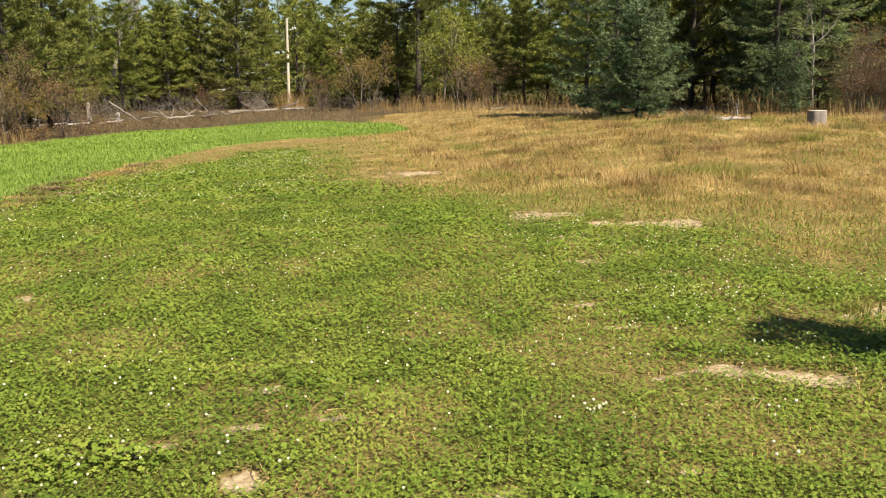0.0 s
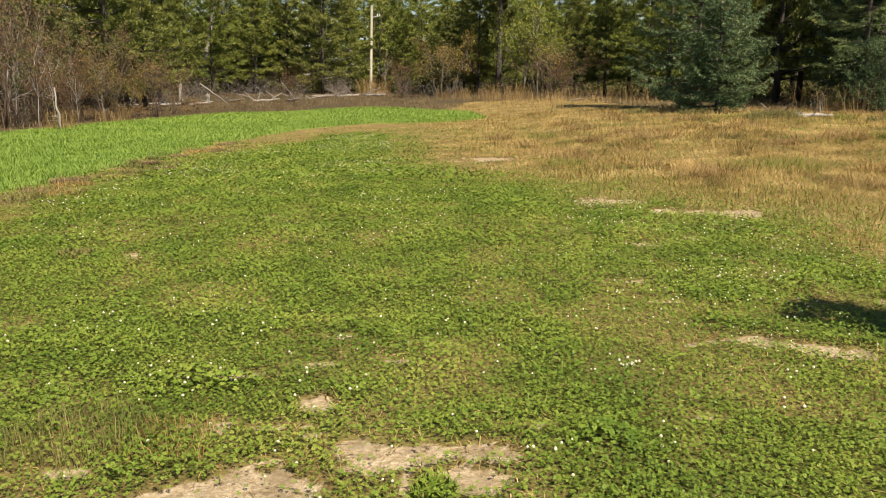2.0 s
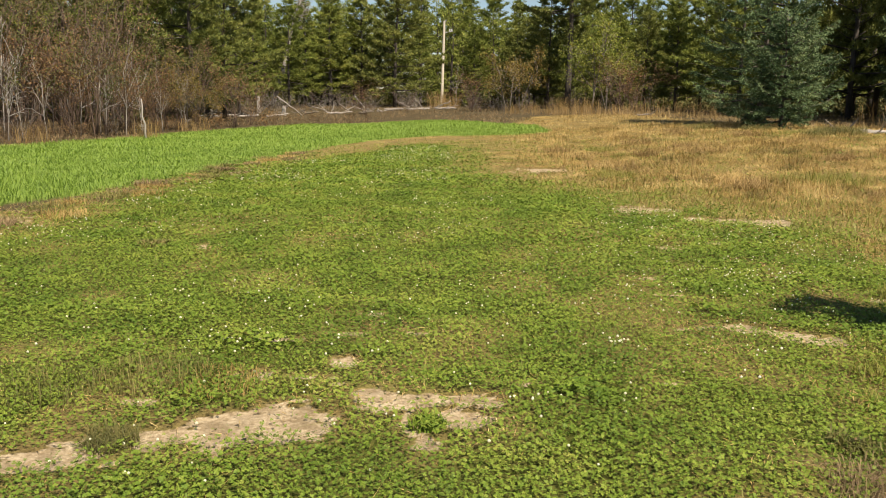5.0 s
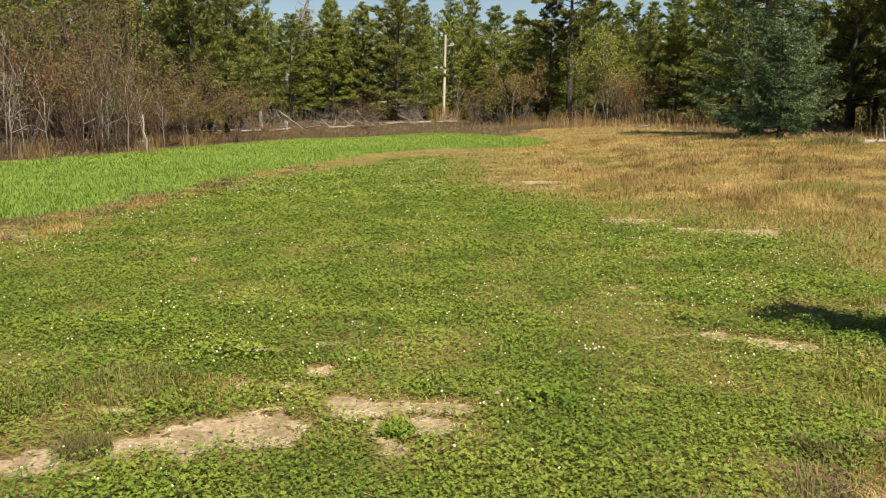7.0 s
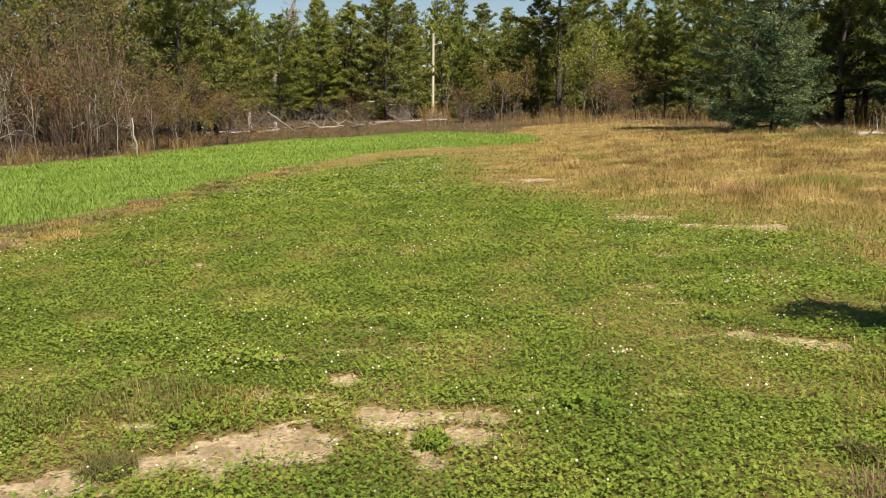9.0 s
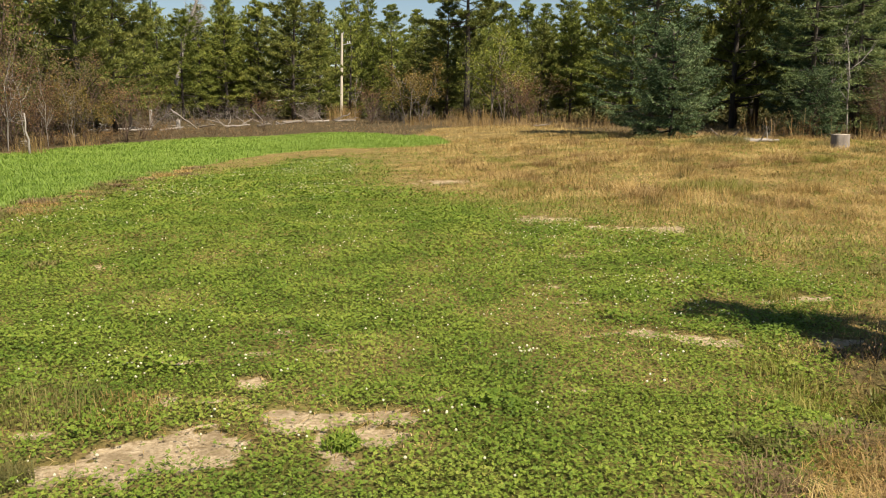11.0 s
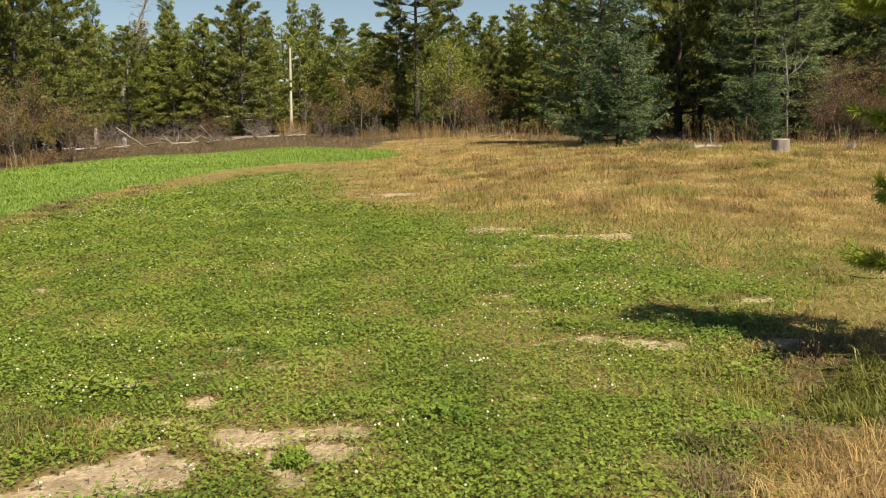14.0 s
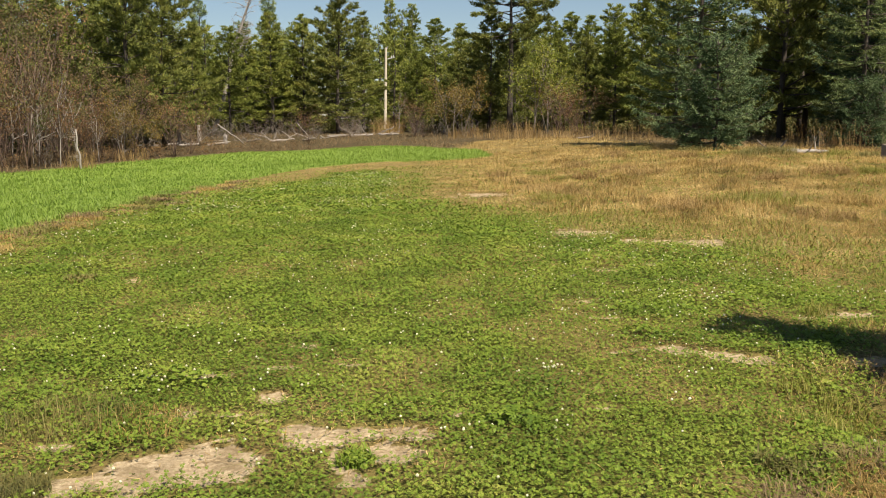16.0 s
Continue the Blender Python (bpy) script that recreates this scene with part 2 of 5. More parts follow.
def blades(p, h, lean, w, rng):
    """Grass blades: a bent strip each. Returns verts, quads, tris."""
    n = len(p)
    a = rng.uniform(0, 2 * math.pi, n)
    out = np.stack([np.cos(a), np.sin(a), np.zeros(n)], 1)
    side = np.stack([-np.sin(a), np.cos(a), np.zeros(n)], 1) * (w / 2)[:, None]
    up = np.array([0, 0, 1.0])
    mid = p + up * (h * 0.6)[:, None] + out * (h * lean * 0.35)[:, None]
    tip = p + up * (h * np.clip(1 - 0.35 * lean, 0.25, 1))[:, None] + out * (h * lean)[:, None]
    v = np.stack([p - side, p + side, mid + side * 0.7, mid - side * 0.7, tip], 1).reshape(-1, 3)
    b = np.arange(n)[:, None] * 5
    return v, b + np.array([[0, 1, 2, 3]]), b + np.array([[3, 2, 4]])


# ---- the lie of the land ----
def hash2(ix, iy, seed):
    h = (ix.astype(np.int64) * 374761393 + iy.astype(np.int64) * 668265263 + seed * 1442695041) & 0x7FFFFFFF
    h = ((h ^ (h >> 13)) * 1274126177) & 0x7FFFFFFF
    return ((h ^ (h >> 16)) & 0xFFFF) / 65535.0


def vnoise(x, y, seed=0):
    ix, iy = np.floor(x), np.floor(y)
    fx, fy = x - ix, y - iy
    fx, fy = fx * fx * (3 - 2 * fx), fy * fy * (3 - 2 * fy)
    a, b = hash2(ix, iy, seed), hash2(ix + 1, iy, seed)
    c, d = hash2(ix, iy + 1, seed), hash2(ix + 1, iy + 1, seed)
    return (a * (1 - fx) + b * fx) * (1 - fy) + (c * (1 - fx) + d * fx) * fy


def fbm(x, y, seed=0, octaves=4):
    s, amp, tot = 0.0, 1.0, 0.0
    for k in range(octaves):
        s = s + amp * vnoise(x * 2 ** k + 17.3 * k, y * 2 ** k - 9.1 * k, seed + k)
        tot += amp
        amp *= 0.55
    return s / tot


def sstep(a, b, x):
    t = np.clip((x - a) / (b - a), 0, 1)
    return t * t * (3 - 2 * t)


def land(x, y):
    """Height of the ground."""
    x, y = np.asarray(x, float), np.asarray(y, float)
    z = 0.42 * sstep(2.5, 10.5, x) * sstep(8, 21, y)
    z = z - 0.26 * sstep(0.5, -4.5, x) * sstep(12, 24, y) * (1 - sstep(48, 68, y))
    z = z + 0.35 * sstep(46, 70, y) * (1 - sstep(2.5, 10.5, x))
    z = z - 0.22 * np.exp(-(((x - 2.92) / 0.38) ** 2 + ((y - 4.75) / 0.30) ** 2))
    z = z + 0.07 * np.exp(-(((x - 3.4) / 0.55) ** 2 + ((y - 4.6) / 0.40) ** 2))
    z = z + 0.05 * (fbm(x * 0.35, y * 0.35, 3) - 0.5) + 0.035 * (fbm(x * 1.7, y * 1.7, 5, 3) - 0.5)
    return z


def inside(x, y, poly):
    """Signed distance to a polygon: positive inside."""
    dist = np.full(x.shape, 1e9)
    odd = np.zeros(x.shape, bool)
    for (ax, ay), (bx, by) in zip(poly, poly[1:] + poly[:1]):
        t = np.clip(((x - ax) * (bx - ax) + (y - ay) * (by - ay)) / ((bx - ax) ** 2 + (by - ay) ** 2), 0, 1)
        dist = np.minimum(dist, np.hypot(x - ax - t * (bx - ax), y - ay - t * (by - ay)))
        cross = (ay > y) != (by > y)
        odd ^= cross & (x < (bx - ax) * (y - ay) / ((by - ay) if by != ay else 1e-9) + ax)
    return np.where(odd, dist, -dist)


CLOVER = [(-5.6, -12), (-4.6, 5), (-4.25, 9.5), (-3.9, 11.3), (-3.7, 13), (-3.55, 15.5), (-3.4, 19), (-2.8, 21.5), (-1.6, 23.2), (-0.4, 24.6), (0.3, 22), (0.5, 19),
          (0.7, 15.2), (1.6, 13.7), (2.6, 12.9), (2.9, 11.7), (3.6, 11.2), (4.3, 9.4), (4.7, 8.2), (4.4, 7.2), (4.0, 6.5), (3.3, 5.7), (2.75, 4.8), (2.25, 4.1), (1.95, 3.6), (1.7, 2.5), (1.4, -12)]
OATS = [(-13.5, 25.5), (-11.6, 31), (-9.7, 38.5), (-7.3, 46), (-2.6, 48.5), (2.0, 45), (4.4, 39.5), (4.2, 32.4), (1.3, 30.3), (-0.4, 29.7), (-2.3, 29.2), (-3.4, 27.0), (-4.2, 24), (-4.45, 20), (-4.6, 16.5), (-4.7, 14.2), (-4.9, 12.4),
        (-5.5, 11.2), (-6.2, 8), (-7.5, 0), (-19, 0), (-18, 12)]
MEADOW = [(-5.6, -12), (-5.2, 8), (-4.4, 20), (-3.2, 31), (2.0, 35), (5.5, 50), (10, 47), (10.8, 36), (11.0, 30.6), (16, 26.5), (19, 24), (30, 16), (34, -12)]
# bare sandy patches: middle, half lengths, turn
SAND_NEAR = [(-0.63, 4.38, 0.28, 0.18, 10), (-0.98, 4.27, 0.28, 0.075, 15), (-1.42, 4.02, 0.36, 0.12, 22), (-0.36, 4.40, 0.10, 0.06, -20), (0.08, 4.76, 0.30, 0.085, -8), (-0.05, 4.63, 0.17, 0.07, 0),
             (0.35, 4.46, 0.15, 0.10, -30), (0.13, 4.34, 0.065, 0.19, 10), (-1.22, 4.66, 0.07, 0.035, 0), (-0.32, 4.94, 0.10, 0.03, 0), (-0.42, 4.74, 0.06, 0.03, 0), (-0.45, 5.04, 0.10, 0.035, 0), (-0.85, 5.08, 0.06, 0.03, 0), (-0.71, 5.08, 0.045, 0.055, 0)]
SAND_MID = [(0.05, 5.87, 0.10, 0.065, 0), (-0.30, 5.28, 0.055, 0.06, 0), (-0.68, 5.70, 0.17, 0.03, -5), (-0.36, 5.83, 0.10, 0.025, 0), (-0.23, 6.33, 0.08, 0.035, 0), (0.66, 4.97, 0.09, 0.03, 0), (1.45, 5.0, 0.06, 0.025, 0),
            (2.45, 5.85, 0.28, 0.085, -35), (2.13, 6.08, 0.12, 0.04, 0), (2.58, 5.70, 0.13, 0.07, -20), (1.8, 6.04, 0.09, 0.028, 0), (1.99, 6.97, 0.12, 0.06, -30), (1.88, 7.58, 0.14, 0.055, 0)]
SAND_FIELD = [(2.51, 8.98, 0.12, 0.06, 0), (3.03, 9.27, 0.09, 0.08, 0), (3.65, 8.73, 0.10, 0.06, 0), (2.8, 11.6, 0.34, 0.30, 0), (3.29, 10.9, 0.14, 0.06, 0), (3.62, 10.75, 0.32, 0.12, 0), (4.07, 10.52, 0.36, 0.20, -35),
              (2.2, 17.1, 0.5, 0.4, 0), (3.84, 6.92, 0.20, 0.085, 5), (3.5, 6.85, 0.12, 0.05, 0), (3.39, 5.73, 0.15, 0.07, 0), (-4.65, 10.3, 0.18, 0.25, 10)]
SAND = SAND_NEAR + SAND_MID + SAND_FIELD


def zones(x, y):
    """Shares of dry grass, oats, sand and forest litter with painted shade at a place, and how thick the clover is."""
    wob = (fbm(x * 0.9, y * 0.9, 21) - 0.5) * 1.3 + (fbm(x * 4, y * 4, 25, 3) - 0.5) * 0.5
    c = inside(x, y, CLOVER) + wob * (0.5 + 0.035 * y)
    soft_ = 0.4 + 0.9 * sstep(7, 13, y)
    clover = sstep(-soft_, soft_, c + (fbm(x * 2.1, y * 1.6, 27) - 0.5) * 1.6)
    oats = sstep(-0.12, 0.12, inside(x, y, OATS) + (fbm(x * 1.3, y * 1.3, 31) - 0.5) * 0.5)
    out = -np.maximum(inside(x, y, MEADOW), inside(x, y, OATS)) + (fbm(x * 0.6, y * 0.6, 41) - 0.5) * 1.6
    litter_shade = sstep(-0.2, 0.6, out)
    clover = clover * (1 - oats)
    dry = np.clip(1 - clover - oats, 0, 1)
    mixed = sstep(0.55, 0.72, fbm(x * 0.55 + 4, y * 0.4, 51)) * sstep(2.5, 0.0, np.abs(c)) * 0.6
    dry = np.clip(dry - mixed * (1 - oats), 0, 1)
    worn = sstep(0.48, 0.72, fbm(x * 2.2, y * 1.5, 61) + 0.11 * sstep(0.8, 2.4, x)) * 0.75
    dry = np.maximum(dry, worn * clover)
    sand, thatch = np.zeros(x.shape), np.zeros(x.shape)
    rag = (fbm(x * 4, y * 6, 71) - 0.5) * 3.0 + (fbm(x * 13, y * 15, 75, 3) - 0.5) * 2.4
    for cx, cy, rx, ry, turn in SAND:
        near = (np.abs(x - cx) < 1.6) & (np.abs(y - cy) < 1.6)
        if near.any():
            a = radians(turn)
            dx, dy = x[near] - cx, y[near] - cy
            r = np.hypot((dx * math.cos(a) + dy * math.sin(a)) / rx, (-dx * math.sin(a) + dy * math.cos(a)) / ry)
            thatch[near] = np.maximum(thatch[near], sstep(3.0, 1.1, r + rag[near] * 0.9))
            sand[near] = np.maximum(sand[near], sstep(1.45, 0.55, r + rag[near] * 0.8))
    dry = np.maximum(dry, 0.8 * thatch * (1 - oats))
    # paints the hollow's black shade in the dark forest-floor colour
    hollow = sstep(1.4, 0.7, np.hypot((x - 2.86) / 0.30, (y - 4.64) / 0.22) + rag * 0.15)
    # brown litter under the near pine, with the pine's shade painted in
    shed_shade = 0.75 * sstep(1.5, 0.6, np.hypot((x - 3.75) / 0.85, (y - 5.25) / 0.42) + rag * 0.25)
    litter_shade = np.maximum(litter_shade, np.maximum(hollow, shed_shade))
    sand = sand * (1 - hollow)
    crumbs = sstep(0.80, 0.86, fbm(x * 1.5, y * 1.5, 81)) * 0.8 * (1 - oats) * (1 - litter_shade)
    sand = np.maximum(sand, crumbs * (y < 24))
    return dry, oats, sand, litter_shade, clover


def axis(steps):
    vals = [steps[0][0]]
    for a, b, d in steps:
        n = max(1, round((b - a) / d))
        vals += [a + (b - a) * (k + 1) / n for k in range(n)]
    return np.array(vals)


gx = axis([(-900, -200, 100), (-200, -60, 14), (-60, -20, 2.5), (-20, -6, 0.5), (-6, -2.4, 0.09), (-2.4, 4.4, 0.04), (4.4, 6, 0.09), (6, 20, 0.4), (20, 60, 2.5), (60, 200, 14), (200, 900, 100)])
gy = axis([(-900, -200, 100), (-200, -20, 12), (-20, -6, 1.0), (-6, 2, 0.2), (2, 3.6, 0.09), (3.6, 7.2, 0.045), (7.2, 12, 0.09), (12, 26, 0.18), (26, 60, 0.6), (60, 120, 3), (120, 240, 15), (240, 1500, 105)])
X, Y = np.meshgrid(gx, gy)
nxg, nyg = len(gx), len(gy)
xf, yf = X.ravel(), Y.ravel()
dry, oats, sand, litter_shade, clov = zones(xf, yf)
zf = land(xf, yf) - 0.012 * sand
idx = np.arange(nxg * nyg).reshape(nyg, nxg)
gq = np.stack([idx[:-1, :-1], idx[:-1, 1:], idx[1:, 1:], idx[1:, :-1]], -1).reshape(-1, 4)
gme = mesh_np("ground", np.stack([xf, yf, zf], 1), gq, smooth=True)
att = gme.color_attributes.new("zone", "FLOAT_COLOR", "POINT")
att.data.foreach_set("color", np.stack([dry, oats, sand, litter_shade], 1).astype(np.float32).ravel())

M_GROUND, nt, p = nodes_of("meadow_ground")
geo = nt.nodes.new("ShaderNodeNewGeometry")
pos = geo.outputs["Position"]
zn = nt.nodes.new("ShaderNodeAttribute")
zn.attribute_name = "zone"
sep = nt.nodes.new("ShaderNodeSeparateColor")
nt.links.new(zn.outputs["Color"], sep.inputs["Color"])
fine = tex_noise(nt, 38, 6, 0.7, pos)
mid = tex_noise(nt, 3.2, 4, 0.6, pos)
grain = tex_noise(nt, 210, 4, 0.7, pos)
soil = ramp(nt, fine, [(0.3, (0.030, 0.034, 0.010)), (0.5, (0.080, 0.088, 0.018)), (0.68, (0.160, 0.155, 0.038))])
soil = mix(nt, math_node(nt, "MULTIPLY", mid, 0.2), soil, (0.13, 0.12, 0.025))
straw = ramp(nt, fine, [(0.28, (0.075, 0.052, 0.021)), (0.5, (0.19, 0.132, 0.055)), (0.72, (0.34, 0.25, 0.112))])
straw = mix(nt, math_node(nt, "MULTIPLY", ramp(nt, mid, [(0.42, (0, 0, 0)), (0.62, (1, 1, 1))]), 0.45), straw, (0.20, 0.19, 0.05))
oat = ramp(nt, fine, [(0.3, (0.11, 0.16, 0.025)), (0.5, (0.19, 0.27, 0.045)), (0.7, (0.28, 0.34, 0.08))])
sandy = ramp(nt, math_node(nt, "ADD", math_node(nt, "MULTIPLY", fine, 0.6), math_node(nt, "MULTIPLY", tex_noise(nt, 9, 5, 0.7, pos), 0.4)), [(0.30, (0.13, 0.092, 0.050)), (0.46, (0.33, 0.25, 0.15)), (0.66, (0.63, 0.52, 0.36))])
stain = ramp(nt, tex_noise(nt, 6.5, 5, 0.7, pos), [(0.46, (0, 0, 0)), (0.60, (1, 1, 1))])
sandy = mix(nt, math_node(nt, "MULTIPLY", stain, 0.55), sandy, (0.20, 0.150, 0.085))
litt_shade = ramp(nt, fine, [(0.3, (0.024, 0.019, 0.011)), (0.5, (0.066, 0.051, 0.027)), (0.7, (0.15, 0.115, 0.058))])
col = mix(nt, sep.outputs[0], soil, straw)
col = mix(nt, sep.outputs[1], col, oat)
# forest floor, and the shade painted in the hollow and by the pine
col = mix(nt, zn.outputs["Alpha"], col, litt_shade)
ragged_ = math_node(nt, "ADD", math_node(nt, "MULTIPLY", tex_noise(nt, 16, 6, 0.7, pos), 1.6), math_node(nt, "MULTIPLY", fine, 0.8))
bare = math_node(nt, "ADD", math_node(nt, "MULTIPLY", sep.outputs[2], 2.2), math_node(nt, "SUBTRACT", ragged_, 2.05))
bare = math_node(nt, "MULTIPLY", math_node(nt, "ADD", bare, 0.0, True), 2.2, True)
col = mix(nt, bare, col, sandy)
nt.links.new(col, p.inputs["Base Color"])
p.inputs["Roughness"].default_value = 0.95
p.inputs["Specular IOR Level"].default_value = 0.1
bump(nt, p, math_node(nt, "ADD", fine, math_node(nt, "MULTIPLY", grain, 0.3)), 0.8, 0.02)
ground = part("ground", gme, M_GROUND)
tagged(ground, "uneven meadow soil with worn sandy patches", "ground", kind="structure")


def stuff(name, me, mat, label, category):
    return tagged(part(name, me, mat), label, category, kind="stuff")


def scatter(rng, x0, x1, y0, y1, per_m2):
    n = int((x1 - x0) * (y1 - y0) * per_m2)
    return rng.uniform(x0, x1, n), rng.uniform(y0, y1, n)


def on_land(x, y, dz=0.0):
    return np.stack([x, y, land(x, y) + dz], 1)


def meadow_wedge(x, y, pad=1.0):
    """The wedge of the meadow that the path overlooks."""
    return (x > -0.60 * y - pad + 0.5) & (x < 0.95 * y + pad - 1.5)


# ---- clover, oats, dry grass ----
def trefoils(x, y, size, height, rng, broad=False):
    n = len(x)
    c = on_land(x, y) + np.stack([np.zeros(n), np.zeros(n), height], 1)
    tilt = rng.normal(0, 0.48, (n, 2))
    nrm = unit(np.stack([tilt[:, 0], tilt[:, 1], np.ones(n)], 1))
    a0 = rng.uniform(0, 2 * math.pi, n)
    ref = np.stack([np.cos(a0), np.sin(a0), np.zeros(n)], 1)
    e1 = unit(ref - nrm * (ref * nrm).sum(1, keepdims=True))
    e2 = np.cross(nrm, e1)
    verts = [c]
    for k in range(3):
        a = 2 * math.pi * k / 3
        d = e1 * math.cos(a) + e2 * math.sin(a)
        s = np.cross(nrm, d)
        L, lift = size[:, None], rng.normal(0.10, 0.12, n)[:, None] * size[:, None]
        if broad:
            verts += [c + d * L * 0.52 + s * L * 0.62 + nrm * lift, c + d * L * 1.0 + s * L * 0.42 + nrm * lift, c + d * L * 1.0 - s * L * 0.42, c + d * L * 0.52 - s * L * 0.62 + nrm * lift]
        else:
            verts += [c + d * L * 0.72 + s * L * 0.70 + nrm * lift, c + d * L * 1.06, c + d * L * 0.72 - s * L * 0.70 + nrm * lift]
    v = np.stack(verts, 1).reshape(-1, 3)
    if broad:
        b = np.arange(n)[:, None] * 13
        q = np.concatenate([b + np.array([[0, 1 + 4 * k, 2 + 4 * k, 3 + 4 * k]]) for k in range(3)])
        t_ = np.concatenate([b + np.array([[0, 3 + 4 * k, 4 + 4 * k]]) for k in range(3)])
        return v, q, t_
    else:
        b = np.arange(n)[:, None] * 10
        q = np.concatenate([b + np.array([[0, 1 + 3 * k, 2 + 3 * k, 3 + 3 * k]]) for k in range(3)])
    return v, q


rng = np.random.default_rng(7)
chunks = []
for y0, y1, dens, size in ((3.2, 7.4, 7000, 0.0069), (5.6, 9.0, 4300, 0.0086), (9.0, 14.0, 2900, 0.0102), (14.0, 27.0, 1100, 0.0165), (-5.0, 3.4, 420, 0.019)):
    x, y = scatter(rng, -0.6 * y1 - 1, 0.62 * y1 + 0.5, y0, y1, dens) if y0 > 0 else scatter(rng, -5.5, 2.6, y0, y1, dens)
    keep = meadow_wedge(x, y, 0.6) | (y0 < 0)
    keep &= rng.uniform(0, 1, len(x)) < (1 - sstep(5.6, 7.4, y) if 0 < y0 < 4 else sstep(5.6, 7.4, y) if y0 > 0 else 1.0)
    x, y = x[keep], y[keep]
    d_, o_, s_, l_, c_ = zones(x, y)
    dens_ = np.clip(c_ + 0.22 * (1 - o_) * (1 - l_) * (1 - 0.6 * sstep(9, 14, y)), 0, 1) * (1 - 0.95 * np.clip(s_ * 1.3, 0, 1)) * (1 - (0.46 - 0.16 * sstep(7, 11, y)) * d_) * (0.88 + 0.2 * fbm(x * 2.2, y * 2.2, 91))
    keep = (rng.uniform(0, 1, len(x)) < dens_) & (o_ < 0.3)
    x, y = x[keep], y[keep]
    tall = fbm(x * 1.3, y * 1.3, 95)
    sz = size * rng.uniform(0.65, 1.35, len(x)) * (0.70 + 0.6 * tall)
    hh = (0.016 + 0.050 * tall ** 2) * rng.uniform(0.05, 1.5, len(x)) + 0.006
    chunks.append(trefoils(x, y, sz, hh, rng))
stuff("clover", mesh_np("clover", *joined(chunks)), M_CLOVER, "low green white-clover leaves covering the meadow", "clover")

# ranker clumps with larger leaves
for cx, cy, rad, n in ((-0.95, 5.58, 0.20, 210), (-0.70, 5.50, 0.12, 90), (0.92, 4.75, 0.16, 130), (2.05, 6.35, 0.14, 90), (3.15, 7.3, 0.25, 150), (2.75, 5.15, 0.12, 70)):
    a, rr = rng.uniform(0, 2 * math.pi, n), rad * np.sqrt(rng.uniform(0, 1, n))
    v, q, t3 = trefoils(cx + rr * np.cos(a), cy + rr * np.sin(a), rng.uniform(0.010, 0.016, n), 0.03 + 0.055 * (1 - (rr / rad) ** 2) * rng.uniform(0.4, 1.2, n), rng, True)
    clump = part("clover_clump", mesh_np("clover_clump", v - np.array([cx, cy, 0]), q, t3), M_CLOVER)
    clump.location = (cx, cy, 0)
    tagged(clump, "rank clover clump with large dark green leaves", "clover", "clover clumps", "stuff")

# clover blossoms
x, y = scatter(rng, -12, 5, 3.4, 24, 34)
d_, o_, s_, l_, c_ = zones(x, y)
keep = meadow_wedge(x, y, 0.5) & (c_ > 0.5) & (rng.uniform(0, 1, len(x)) < sstep(0.36, 0.7, fbm(x * 0.7, y * 0.5, 101)) * (0.40 + 0.75 * sstep(5, 9, y)))
x, y = x[keep], y[keep]
for cx, cy, n, sp in ((1.29, 5.62, 14, 0.07), (-0.95, 5.61, 16, 0.14), (2.95, 7.72, 60, 0.42), (1.05, 4.7, 8, 0.2), (0.65, 4.62, 6, 0.08)):
    x, y = np.append(x, rng.normal(cx, sp, n)), np.append(y, rng.normal(cy, sp * 0.7, n))
r = rng.uniform(0.0050, 0.0085, len(x)) * (1 + 0.35 * sstep(8, 14, y))
base = on_land(x, y, 0.0)
top = base + np.stack([rng.normal(0, 0.012, len(x)), rng.normal(0, 0.012, len(x)), rng.uniform(0.025, 0.055, len(x))], 1)
bv, bq = [], []
rows = ((-0.7, 0.65), (-0.1, 1.0), (0.5, 0.8), (0.95, 0.25))
for h, w in rows:
    for k in range(6):
        a = 2 * math.pi * k / 6
        bv.append(top + np.stack([r * w * math.cos(a), r * w * math.sin(a), r * h], 1))
bv = np.stack(bv, 1)
b0 = (np.arange(len(x)) * 24)[:, None]
for i in range(3):
    for k in range(6):
        bq.append(b0 + np.array([[i * 6 + k, i * 6 + (k + 1) % 6, i * 6 + 6 + (k + 1) % 6, i * 6 + 6 + k]]))
for j in (0, 2):
    bq.append(b0 + 18 + np.array([[j % 6, j + 1, j + 2, (j + 3) % 6]]))
v, q = bv.reshape(-1, 3), np.concatenate(bq)
sv, sq = tubes(base, top, 0.0012, 0.001, 3)
stuff("blossom_stalks", mesh_np("blossom_stalks", sv, sq), M_CLOVER, "thin green stalks of clover blossoms", "flower stalks")
stuff("clover_blossoms", mesh_np("clover_blossoms", v, q), M_FLOWER, "small white clover blossoms on thin stalks", "flowers")


def grass_field(name, spots, h, lean, w, mat, label, category):
    v, q, t = blades(on_land(*spots, -0.01), h, lean, w, rng)
    return stuff(name, mesh_np(name, v, q, t), mat, label, category)


# bright strip of young oats
xs, ys = [], []
for y0, y1, dens in ((6, 16, 620), (16, 26, 380), (26, 36, 220), (36, 51, 110)):
    x, y = scatter(rng, -20, 6, y0, y1, dens)
    o_ = sstep(-0.15, 0.1, inside(x, y, OATS) + (fbm(x * 1.3, y * 1.3, 31) - 0.5) * 0.5)
    keep = meadow_wedge(x, y) & (rng.uniform(0, 1, len(x)) < o_)
    xs.append(x[keep]), ys.append(y[keep])
x, y = np.concatenate(xs), np.concatenate(ys)
n = len(x)
